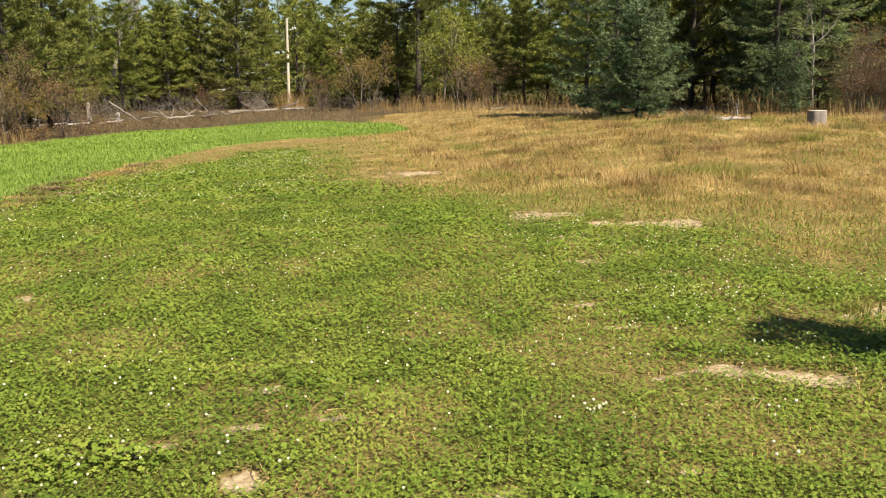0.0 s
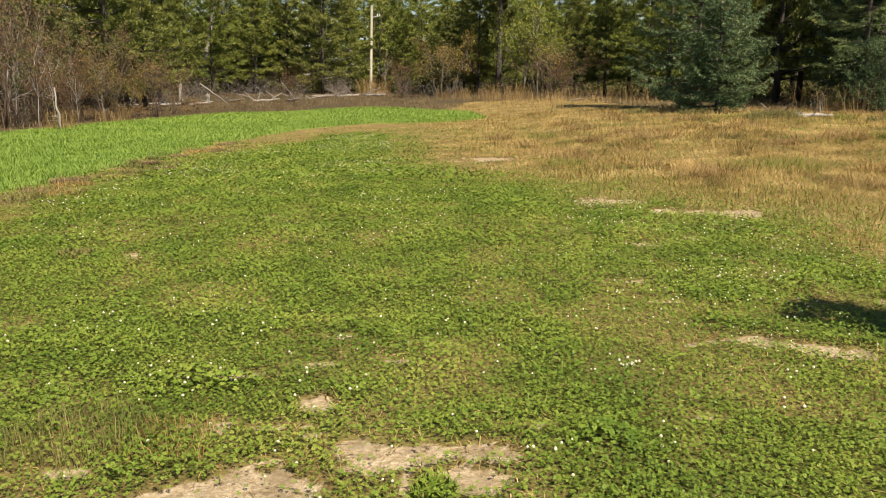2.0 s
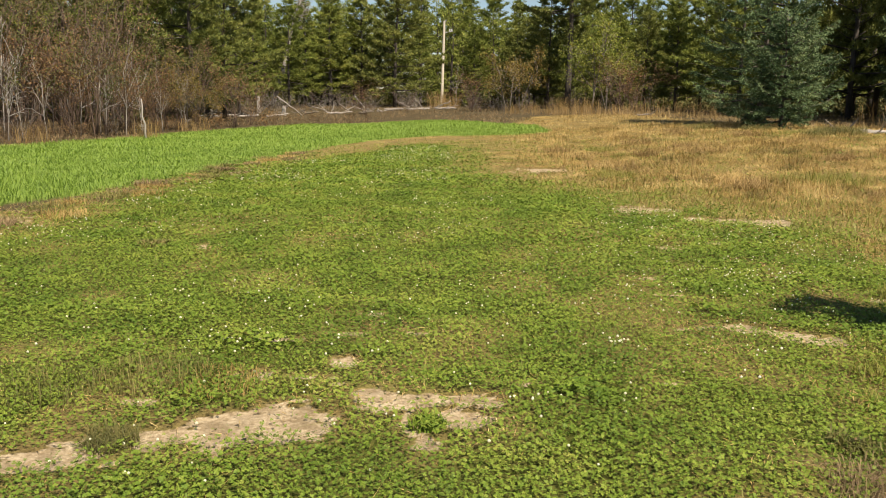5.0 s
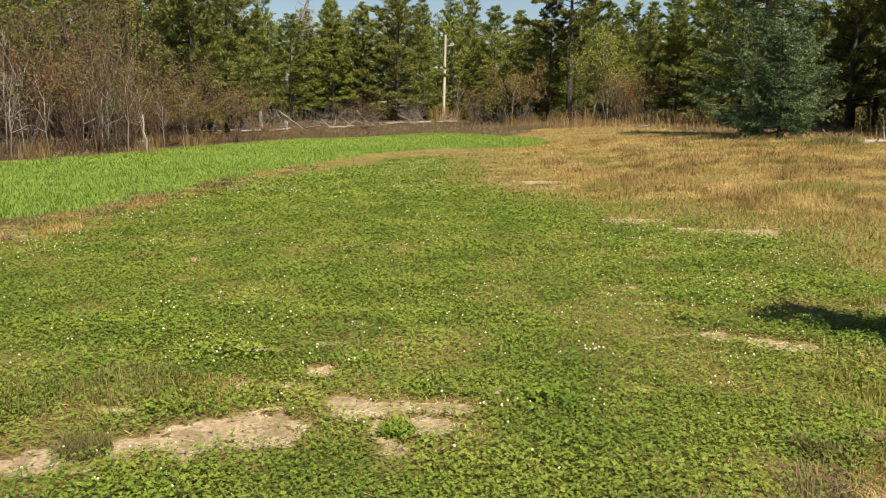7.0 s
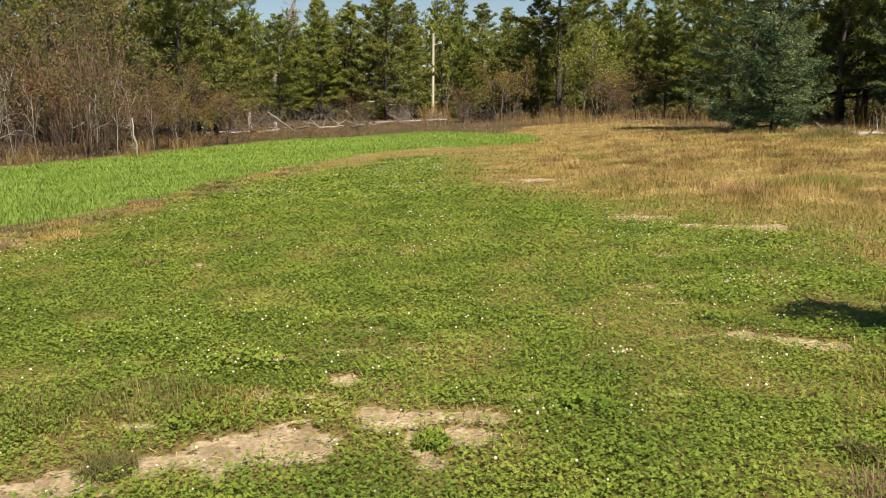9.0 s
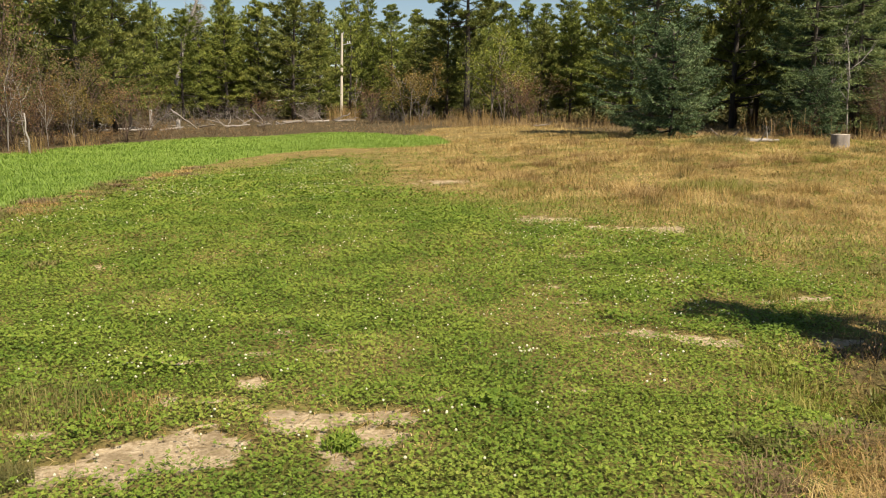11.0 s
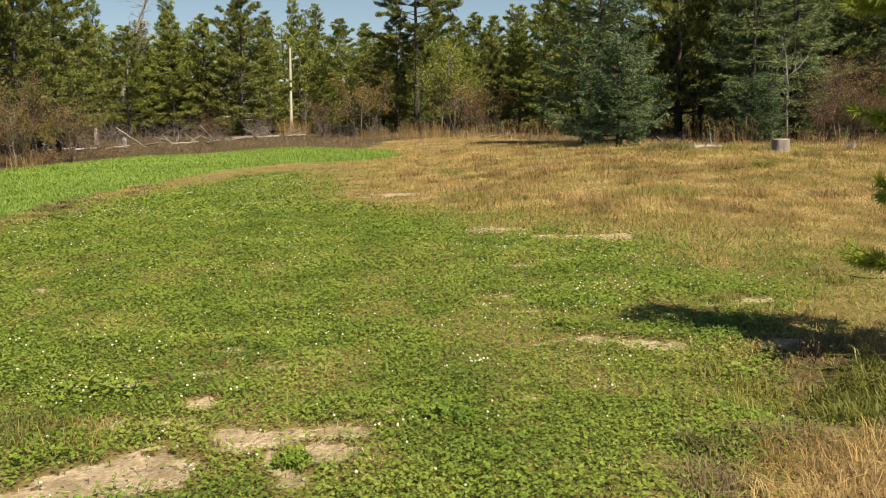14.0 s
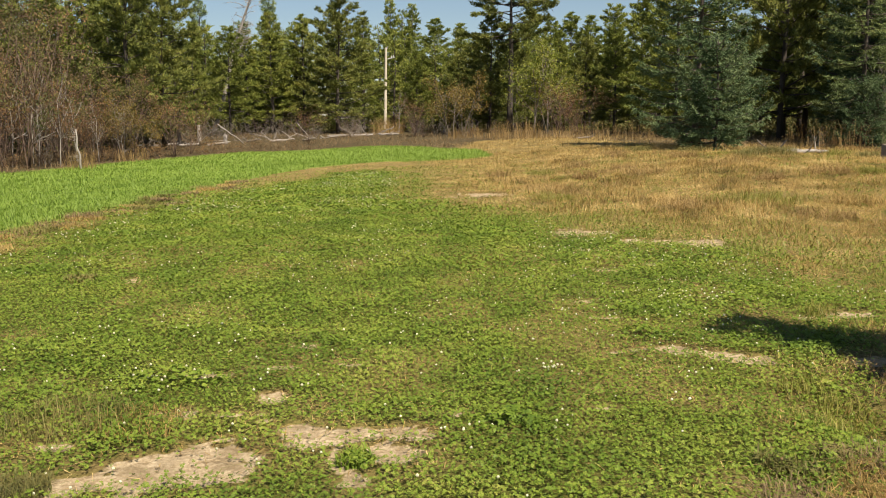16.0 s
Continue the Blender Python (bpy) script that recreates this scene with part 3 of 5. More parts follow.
grass_field("oat_strip", (x, y), rng.uniform(0.05, 0.14, n), rng.uniform(0.3, 1.3, n), (0.005 + 0.00045 * y) * rng.uniform(0.7, 1.4, n), M_STRIP, "bright green strip of young sown oats", "crop")

# dry grass of the old field: a matted layer, and wisps that stand over it in loose clumps
xs, ys = [], []
for y0, y1, dens in ((2.8, 8, 700), (8, 14, 1000), (14, 22, 700), (22, 34, 300), (34, 50, 80)):
    x, y = scatter(rng, -8, 26, y0, y1, dens)
    d_, o_, s_, l_, c_ = zones(x, y)
    keep = meadow_wedge(x, y) & (rng.uniform(0, 1, len(x)) < d_ * (1 - s_) * (1 - 0.6 * l_) * (1 - o_) * (0.35 + 0.65 * sstep(0.25, 0.6, fbm(x * 1.9, y * 1.2, 111))))
    xs.append(x[keep]), ys.append(y[keep])
x, y = np.concatenate(xs), np.concatenate(ys)
n = len(x)
tall = sstep(-0.3, 3.0, -inside(x, y, CLOVER)) * sstep(-1.0, 2.5, x - 0.1 * (y - 12))
clumpy = sstep(0.42, 0.72, fbm(x * 1.5, y * 0.9, 115))
wisp = rng.uniform(0, 1, n) < 0.12 + 0.30 * clumpy
h = (0.035 + 0.055 * tall + 0.13 * tall * clumpy * wisp) * rng.uniform(0.5, 1.35, n)
lean = np.where(wisp, rng.uniform(0.3, 1.8, n), rng.uniform(1.2, 4.0, n))
grass_field("dry_grass", (x, y), h, lean, (0.0034 + 0.00026 * y) * rng.uniform(0.6, 1.4, n), M_STRAW, "dry golden grass over the old field", "grass")

# green blades among the dry grass and the clover
xs, ys = [], []
for y0, y1, dens in ((3.0, 9, 80), (9, 20, 120), (20, 36, 40)):
    x, y = scatter(rng, -8, 20, y0, y1, dens)
    d_, o_, s_, l_, c_ = zones(x, y)
    keep = meadow_wedge(x, y) & (rng.uniform(0, 1, len(x)) < (1 - s_) * (1 - o_) * (1 - l_) * sstep(0.40, 0.66, fbm(x * 0.6, y * 0.6, 121)))
    xs.append(x[keep]), ys.append(y[keep])
x, y = np.concatenate(xs), np.concatenate(ys)
n = len(x)
grass_field("meadow_grass", (x, y), rng.uniform(0.03, 0.10, n) * (1 + 0.03 * y), rng.uniform(0.7, 2.6, n), (0.0032 + 0.00035 * y) * rng.uniform(0.7, 1.3, n), M_BLADE, "yellow-green meadow grass among the clover", "grass")


def tussock(name, cx, cy, rad, n, h, lean, w, mat, label, category="grass tuft", group=""):
    """A tuft of blades of its own."""
    a, rr = rng.uniform(0, 2 * math.pi, n), rad * np.sqrt(rng.uniform(0, 1, n))
    x, y = cx + rr * np.cos(a), cy + rr * np.sin(a)
    v, q, t = blades(on_land(x, y, -0.01) - np.array([cx, cy, 0]), rng.uniform(0.5, 1.2, n) * h, rng.uniform(0.1, lean, n), rng.uniform(0.7, 1.3, n) * w, rng)
    ob = part(name, mesh_np(name, v, q, t), mat)
    ob.location = (cx, cy, 0)
    return tagged(ob, label, category, group)


tussock("grass_tuft", -1.17, 4.2, 0.12, 460, 0.085, 2.4, 0.004, M_TUFT, "olive grass tuft growing out of bare sand")
tussock("grass_tuft", -1.25, 4.98, 0.30, 620, 0.12, 1.0, 0.004, M_TUFT, "dark olive grass tuft beside the clover")
tussock("grass_tuft", -1.75, 4.75, 0.30, 420, 0.11, 1.0, 0.004, M_TUFT, "dark olive grass tuft beside the clover")
tussock("grass_tuft", -0.88, 4.90, 0.22, 360, 0.09, 1.1, 0.004, M_STRAW, "dry straw-coloured grass tuft in the clover")
for cx, cy, rad, n in ((1.92, 3.82, 0.17, 360), (2.5, 4.15, 0.20, 320), (2.7, 3.7, 0.3, 520), (3.0, 4.05, 0.25, 360), (2.4, 3.5, 0.25, 420), (3.3, 3.8, 0.3, 360)):
    tussock("withered_weed", cx, cy, rad, int(n * 1.6), 0.10, 2.6, 0.004, M_DRYWEED if n < 400 else M_REED, "reddish-brown withered weeds among straw", "weed", "withered weeds")
for cx, cy, rad in ((2.08, 4.12, 0.12), (2.0, 4.22, 0.08), (2.32, 4.28, 0.10)):
    tussock("dark_weed", cx, cy, rad, 150, 0.09, 1.6, 0.010, M_TUFT, "dark low leafy weed at the clover's edge", "weed", "dark weeds")
tussock("sand_weed", 0.19, 4.42, 0.09, 160, 0.07, 1.2, 0.012, M_CLOVER, "leafy green weed clump in bare sand", "weed")
for k in range(44):
    cy = 9.4 + 0.36 * k
    cx = float(np.interp(cy, [9.6, 11.5, 14, 18, 24], [-4.8, -4.4, -4.15, -4.05, -3.8])) + rng.normal(0, 0.32)
    tussock("dry_weed", cx, cy, rng.uniform(0.18, 0.32), 260, rng.uniform(0.06, 0.14), 2.2, 0.005 + 0.0003 * cy, (M_STRAW, M_DRYWEED, M_TUFT)[k % 3], ("pale straw clump on the strip's edge", "withered brown weed clump on the strip's edge", "olive-brown weed clump on the strip's edge")[k % 3], "weed", "weeds on the strip's edge")
for k in range(60):
    cx, cy = rng.uniform(3.0, 16), rng.uniform(11, 28)
    if cx < 0.74 * cy and inside(np.array([cx]), np.array([cy]), CLOVER)[0] < -1.0:
        tussock("field_tussock", cx, cy, rng.uniform(0.25, 0.6), 320, rng.uniform(0.12, 0.30), 3.0, 0.007, (M_REED, M_STRAW, M_BLADE, M_REED)[k % 4], ("russet grass tussock in the dry field", "pale straw tussock in the dry field", "yellow-green tussock in the dry field", "russet grass tussock in the dry field")[k % 4], "grass tuft", "tussocks in the dry field")
for slope, cy, rad, h in ((0.44, 23.6, 0.45, 0.28), (0.455, 24.4, 0.5, 0.34), (0.468, 23.8, 0.5, 0.36), (0.482, 24.6, 0.4, 0.30), (0.37, 27.0, 0.5, 0.25), (0.60, 22.0, 0.45, 0.26), (0.30, 29.0, 0.5, 0.24), (0.66, 19.5, 0.4, 0.24)):
    tussock("field_tussock", 0.32 + slope * (cy - 0.86), cy, rad, 420, h, 2.4, 0.009, M_TUFT, "dark olive grass mound in the dry field", "grass tuft", "tussocks in the dry field")
tussock("dead_patch", 1.27, 9.5, 0.45, 900, 0.05, 1.2, 0.007, M_REED, "withered russet patch in the clover", "grass patch")
tussock("dark_plantain", -2.54, 8.75, 0.14, 220, 0.08, 1.2, 0.02, M_TUFT, "dark leafy weed in the clover", "weed")
for cx, cy, rad, n, h in ((3.20, 4.72, 0.26, 380, 0.19), (3.55, 4.75, 0.30, 420, 0.21), (3.05, 4.42, 0.22, 280, 0.17), (3.95, 4.8, 0.35, 420, 0.21), (3.45, 4.35, 0.3, 360, 0.19)):
    tussock("grass_tuft", cx, cy, rad, int(n * 1.2), h * 0.85, 1.9, 0.0075, M_BLADE, "broad-bladed green grass clump beside a rotten hole", "grass tuft", "broad-bladed grass clumps")
for cx, cy, rad, n, h in ((2.2, 3.72, 0.24, 1000, 0.10), (2.38, 3.98, 0.22, 900, 0.10), (2.12, 3.45, 0.26, 1000, 0.11), (2.5, 3.66, 0.26, 1300, 0.14), (2.75, 3.72, 0.33, 1500, 0.18), (3.1, 3.55, 0.35, 1300, 0.18), (2.3, 3.3, 0.3, 1100, 0.15), (2.5, 3.2, 0.4, 1300, 0.18), (3.6, 4.0, 0.35, 1100, 0.2), (3.9, 5.35, 0.3, 300, 0.13), (4.4, 5.6, 0.35, 300, 0.13)):
    tussock("dry_tussock", cx, cy, rad, int(n * 0.62), h, 2.0, 0.0042, M_STRAW if n not in (1300, 1100) else M_REED, "matted dry straw tussock" if n not in (1300, 1100) else "matted reddish-brown grass tussock", "grass tuft", "matted straw tussocks")
for cx, cy in ((2.76, 4.98), (2.6, 5.12), (3.6, 6.9), (4.95, 7.4), (2.5, 4.75)):
    tussock("grass_tuft", cx, cy, 0.15, 130, 0.13, 1.5, 0.006, M_BLADE, "yellow-green grass tuft at the clover's edge", "grass tuft", "tufts at the clover's edge")

# dead stems and bits of straw that lie on the bare and worn spots
x, y = scatter(rng, -2.6, 5.0, 3.4, 12.5, 420)
d_, o_, s_, l_, c_ = zones(x, y)
keep = meadow_wedge(x, y) & (rng.uniform(0, 1, len(x)) < np.clip(0.10 + 0.8 * d_, 0, 1) * (1 - 0.75 * s_))
x, y = x[keep], y[keep]
n = len(x)
a = rng.uniform(0, 2 * math.pi, n)
p0 = on_land(x, y, 0.0) + np.stack([np.zeros(n), np.zeros(n), rng.uniform(0.002, 0.03, n) * (1 - 0.9 * s_[keep])], 1)
v, q = slivers(p0, unit(np.stack([np.cos(a), np.sin(a), rng.normal(0.1, 0.2, n)], 1)), unit(rng.normal(0, 0.4, (n, 3)) + np.array([0, 0, 1.0])), rng.uniform(0.02, 0.09, n), rng.uniform(0.002, 0.005, n))
stuff("dead_stems", mesh_np("dead_stems", v, None, q), M_STRAW, "loose dead stems and straw bits on worn spots", "straw")

# rough mixed grass between the clover and the dry field
x, y = scatter(rng, 2.2, 6.5, 4.6, 9.5, 900)
d_, o_, s_, l_, c_ = zones(x, y)
edge = inside(x, y, CLOVER) + (fbm(x * 1.5, y * 1.5, 151) - 0.5) * 1.2
keep = (edge < 0.25) & (edge > -2.6) & (rng.uniform(0, 1, len(x)) < (1 - s_) * (0.35 + 0.65 * sstep(0.35, 0.6, fbm(x * 2, y * 2, 153))))
x, y = x[keep], y[keep]
tone = fbm(x * 1.8, y * 1.8, 155) + rng.normal(0, 0.12, len(x))
for green in (True, False):
    k = (tone > 0.48) == green
    n = int(k.sum())
    grass_field("rough_grass" if green else "rough_straw", (x[k], y[k]), rng.uniform(0.03, 0.11, n), rng.uniform(0.4, 2.0, n), 0.0055 * rng.uniform(0.7, 1.4, n), M_BLADE if green else M_STRAW, "rough olive grass between clover and dry field" if green else "rough straw grass between clover and dry field", "grass")
x, y = scatter(rng, 1.5, 9.0, 8.5, 15.0, 150)
edge = inside(x, y, CLOVER) + (fbm(x * 0.9, y * 0.6, 157) - 0.5) * 3.0
keep = (edge < 0.3) & (edge > -1.8) & meadow_wedge(x, y)
x, y = x[keep], y[keep]
n = len(x)
grass_field("border_grass", (x, y), rng.uniform(0.05, 0.17, n), rng.uniform(0.4, 1.6, n), 0.009 * rng.uniform(0.7, 1.4, n), M_BLADE, "olive-green grass along the clover's border", "grass")
# green clump in shade, the shade given by the darker olive material
tussock("grass_tuft", 5.05, 7.75, 0.13, 220, 0.10, 1.8, 0.006, M_TUFT, "grass tuft in darker olive for its shade, beside a thin stick")


# ---- trees ----
def thing(name, label, category, group=""):
    return tagged(new(name), label, category, group)


def spruce(name, label, seed, H, base, R, power, nb, droop, lift, needles, bark, trunk_r, group, thick=1.0, category="spruce tree"):
    """A spruce: a tapered trunk and tiers of boughs, each a fan of twigs set all round with short needles."""
    g = np.random.default_rng(seed)
    root = thing(name, label, category, group)
    ht = np.linspace(-0.15, H, 6)
    spine = np.stack([np.append(0, g.normal(0, 0.012 * H, 5).cumsum() * 0.35), np.append(0, g.normal(0, 0.012 * H, 5).cumsum() * 0.35), ht], 1)
    wood = [chain(spine, trunk_r * (1 - 0.93 * np.linspace(0, 1, 6)) + 0.008, 7)]
    T0, T1 = [], []
    up = np.array([0, 0, 1.0])
    for i in range(nb):
        u = min(max((i // 8 + g.normal(0.5, 0.16)) / (nb / 8), 0.0), 0.99)
        h = base + (H - base) * u ** 0.95
        az = i * 2 * math.pi / 8 + (i // 8) * 1.1 + g.normal(0, 0.22)
        reach = R * (1 - u) ** power * g.choice((0.62, 0.85, 1.0, 1.15)) * g.uniform(0.9, 1.1) * (0.62 + 0.38 * min(1.0, u / 0.14)) + 0.15
        el = droop * (1 - u) + lift * u + g.normal(0, 0.10)
        out = np.array([math.cos(az), math.sin(az), 0])
        perp = np.array([-out[1], out[0], 0])
        o = np.array([np.interp(h, ht, spine[:, 0]), np.interp(h, ht, spine[:, 1]), h])
        s = np.linspace(0, 1, 5)[:, None]
        line = o + out * reach * s * math.cos(el) + up * (math.sin(el) * reach * s - 0.22 * reach * s * (1 - s) + 0.10 * reach * s ** 3)
        wood.append(chain(line, np.linspace(0.024, 0.005, 5) * (0.5 + reach * 0.4), 4))
        n = int((11 * reach + 6) * thick)
        k = g.uniform(0.06, 1.0, n) ** 0.75 * 4
        j = np.minimum(k.astype(int), 3)
        a = line[j] + (line[j + 1] - line[j]) * (k - j)[:, None]
        side = np.where(np.arange(n) % 2 == 0, 1.0, -1.0) * g.uniform(0.5, 1.1, n)
        length = (0.42 * reach * (1.05 - k / 4) + 0.14) * g.uniform(0.55, 1.15, n)
        d = unit(out * 0.85 + perp * side[:, None] + up * g.normal(-0.14, 0.12, n)[:, None])
        T0.append(a), T1.append(a + d * length[:, None])
        T0.append(line[3:4]), T1.append(line[4:5])
    T0, T1 = np.concatenate(T0), np.concatenate(T1)
    many = np.maximum(4, (np.linalg.norm(T1 - T0, axis=1) * 62).astype(int))
    A, B = np.repeat(T0, many, 0), np.repeat(T1, many, 0)
    n = len(A)
    ax = unit(B - A)
    f = g.uniform(0.0, 1.0, n)[:, None]
    rad = unit(np.cross(ax, unit(g.normal(0, 1, (n, 3)))) + up * 0.25)
    d = unit(ax * 0.8 + rad * 0.75)
    v, q = slivers(A + (B - A) * f, d, unit(g.normal(0, 0.6, (n, 3)) + up), g.uniform(0.065, 0.12, n), g.uniform(0.022, 0.034, n))
    w, wq = joined(wood)
    part("trunk", mesh_np("trunk", w, wq, smooth=True), bark, root)
    part("crown", mesh_np("crown", v, None, q), needles, root)
    return root


def limbs(g, origin, direction, length, radius, depth, out, tips, spread=0.55, kids=4, crook=0.12):
    """Bare branching wood, gathered as bent tubes; tips take leaves."""
    n = 4 if depth else 2
    pts, d = [np.array(origin, float)], unit(np.array(direction, float))
    for _ in range(n):
        d = unit(d + g.normal(0, crook, 3) + np.array([0, 0, 0.04]))
        pts.append(pts[-1] + d * length / n)
    pts = np.array(pts)
    out.append(chain(pts, np.linspace(radius, radius * 0.35, n + 1), 4 if depth else 3))
    if depth == 0:
        tips.append(pts[1:])
        return
    for _ in range(kids):
        s = g.uniform(0.3, 1.0) * n
        i = min(int(s), n - 1)
        o = pts[i] + (pts[i + 1] - pts[i]) * (s - i)
        limbs(g, o, d + g.normal(0, spread, 3), length * g.uniform(0.35, 0.6), radius * 0.5, depth - 1, out, tips, spread, kids, crook)


def broadleaf(name, label, seed, H, stems, radius, leaf_mat, wood_mat, leaf, per_tip, group="", spread=0.55, lean=0.16, depth=2, kids=4, fan=0.5, category="shrub"):
    g = np.random.default_rng(seed)
    root = thing(name, label, category, group)
    wood, tips = [], []
    for _ in range(stems):
        a = g.uniform(0, 2 * math.pi)
        r = g.uniform(0, fan)
        limbs(g, (0.10 * r * math.cos(a), 0.10 * r * math.sin(a), -0.12), (g.normal(0, lean) + r * math.cos(a) / max(0.5, 0.45 * H), g.normal(0, lean) + r * math.sin(a) / max(0.5, 0.45 * H), 1), H * g.uniform(0.55, 0.85), radius * g.uniform(0.7, 1.2), depth, wood, tips, spread, kids)
    v, q = joined(wood)
    part("trunk" if stems < 3 else "branchwork", mesh_np("branchwork", v, q, smooth=True), wood_mat, root)
    if per_tip and leaf_mat:
        T = np.concatenate(tips)
        T = np.repeat(T, per_tip, 0)
        n = len(T)
        T = T + g.normal(0, leaf * 1.2, (n, 3))
        d = unit(g.normal(0, 1, (n, 3)) + np.array([0, 0, -0.3]))
        v, q = kites(T, d, unit(g.normal(0, 1, (n, 3)) + np.array([0, 0, 1.0])), leaf * g.uniform(0.6, 1.3, n), leaf * 0.6 * g.uniform(0.7, 1.2, n))
        part("crown", mesh_np("crown", v, q), leaf_mat, root)
    return root


def spot(slope, y, dz=-0.03):
    """A place on the land that lies on a line of sight of that slope from the viewing place."""
    x = 0.32 + slope * (y - 0.86)
    return x, y, float(land(x, y)) + dz


PROTO = {}
SHRUBS = ("brown_a", "brown_b", "brown_c", "bare_a", "bare_b", "low")


def plant(kind, slope, y, size=1.0, turn=None, wide=1.0, lean=0.0, label="", dz=-0.03):
    """Sets out the tree of that kind, or a copy of it, resized."""
    if kind in SHRUBS and y < 69:
        for gap, half in ((-0.003, 0.034), (-0.066, 0.020)):
            if abs(slope - gap) < half:
                slope = gap + math.copysign(half, slope - gap)
    x, yy, z = spot(slope, y, dz)
    turn = random.uniform(0, 360) if turn is None else turn
    m = pose(x, yy, z, lean, 0, turn)
    if kind not in PROTO:
        PROTO[kind] = MAKERS[kind]()
        PROTO[kind].matrix_basis = m @ Matrix.Diagonal((size * wide, size * wide, size, 1))
        PROTO[kind]["size0"] = size
        ob = PROTO[kind]
    else:
        src = PROTO[kind]
        ob = copy_thing(src, m)
        ob.matrix_basis = m @ Matrix.Diagonal((size * wide, size * wide, size, 1))
    return tagged(ob, label) if label else ob


def tufted(name, label, seed, H, base, R, power, nb, step, per, L, W, needles, bark, trunk_r, group="", top=0.75, open_=0.25):
    """A pine: limbs in whorls that carry rounded cushions of short needles, thicker towards their ends."""
    g = np.random.default_rng(seed)
    root = thing(name, label, "pine tree", group)
    ht = np.linspace(-0.15, H, 7)
    spine = np.stack([np.append(0, g.normal(0, 0.008 * H, 6).cumsum() * 0.5), np.append(0, g.normal(0, 0.008 * H, 6).cumsum() * 0.5), ht], 1)
    wood, C, A, Z = [chain(spine, trunk_r * (1 - 0.93 * np.linspace(0, 1, 7)) + 0.008, 7)], [], [], []
    up = np.array([0, 0, 1.0])
    whorls = max(6, nb // 5)
    for i in range(whorls * 5):
        u = (i // 5 + g.normal(0.5, 0.22)) / whorls
        u = min(max(u, 0.0), 0.995)
        h = base + (H - base) * u ** 0.92
        o = np.array([np.interp(h, ht, spine[:, 0]), np.interp(h, ht, spine[:, 1]), h])
        az = i * 2 * math.pi / 5 + (i // 5) * 0.7 + g.normal(0, 0.3)
        reach = R * ((1 - u) ** power) * g.uniform(0.6, 1.2) * (1.0 if g.uniform() > 0.15 else 0.6) + 0.22
        el = -0.08 * (1 - u) + top * u + g.normal(0, 0.14)
        d = np.array([math.cos(az) * math.cos(el), math.sin(az) * math.cos(el), math.sin(el)])
        m = 3
        line = [o]
        for _ in range(m):
            d = unit(d + g.normal(0, 0.09, 3) + up * 0.10)
            line.append(line[-1] + d * reach / m)
        line = np.array(line)
        wood.append(chain(line, np.linspace(0.020, 0.005, m + 1) * (0.5 + 0.5 * reach), 3))
        n = max(2, int(reach / step))
        s = (open_ + (1 - open_) * g.uniform(0, 1, n) ** 0.8) * m
        s[0] = m
        k = np.minimum(s.astype(int), m - 1)
        c = line[k] + (line[k + 1] - line[k]) * (s - k)[:, None]
        perp = unit(np.cross(d, up))
        half = (0.05 + 0.34 * reach * (1.08 - s / m)) * g.uniform(-1, 1, n)
        c = c + perp * half[:, None] + d * np.abs(half)[:, None] * 0.5 + up * g.normal(0.02, 0.06, n)[:, None]
        C.append(c), A.append(unit(np.tile(d, (n, 1)) * 0.5 + up * 0.55 + g.normal(0, 0.2, (n, 3)))), Z.append(g.uniform(0.65, 1.35, n))
    C, A, Z = np.repeat(np.concatenate(C), per, 0), np.repeat(np.concatenate(A), per, 0), np.repeat(np.concatenate(Z), per, 0)
    n = len(C)
    ball = unit(g.normal(0, 1, (n, 3))) * g.uniform(0.2, 1.0, (n, 1)) * np.array([1, 1, 0.6])
    d = unit(A * 0.6 + ball * 0.8 + g.normal(0, 0.25, (n, 3)))
    v, q = slivers(C + ball * (0.85 * L * Z)[:, None], d, unit(g.normal(0, 1, (n, 3))), L * Z * g.uniform(0.6, 1.15, n), W * Z)
    w, wq = joined(wood)
    part("trunk", mesh_np("trunk", w, wq, smooth=True), bark, root)
    part("crown", mesh_np("crown", v, None, q), needles, root)
    return root


def jack(seed, R, base, power, mat, label, step=0.115, nb=90, per=22, L=0.19, W=0.052):
    return lambda: tufted("jack_pine", label, seed, 10.5, base, R, power, nb, step, per, L, W, mat, M_BARK, 0.13, "pines along the wood's edge")


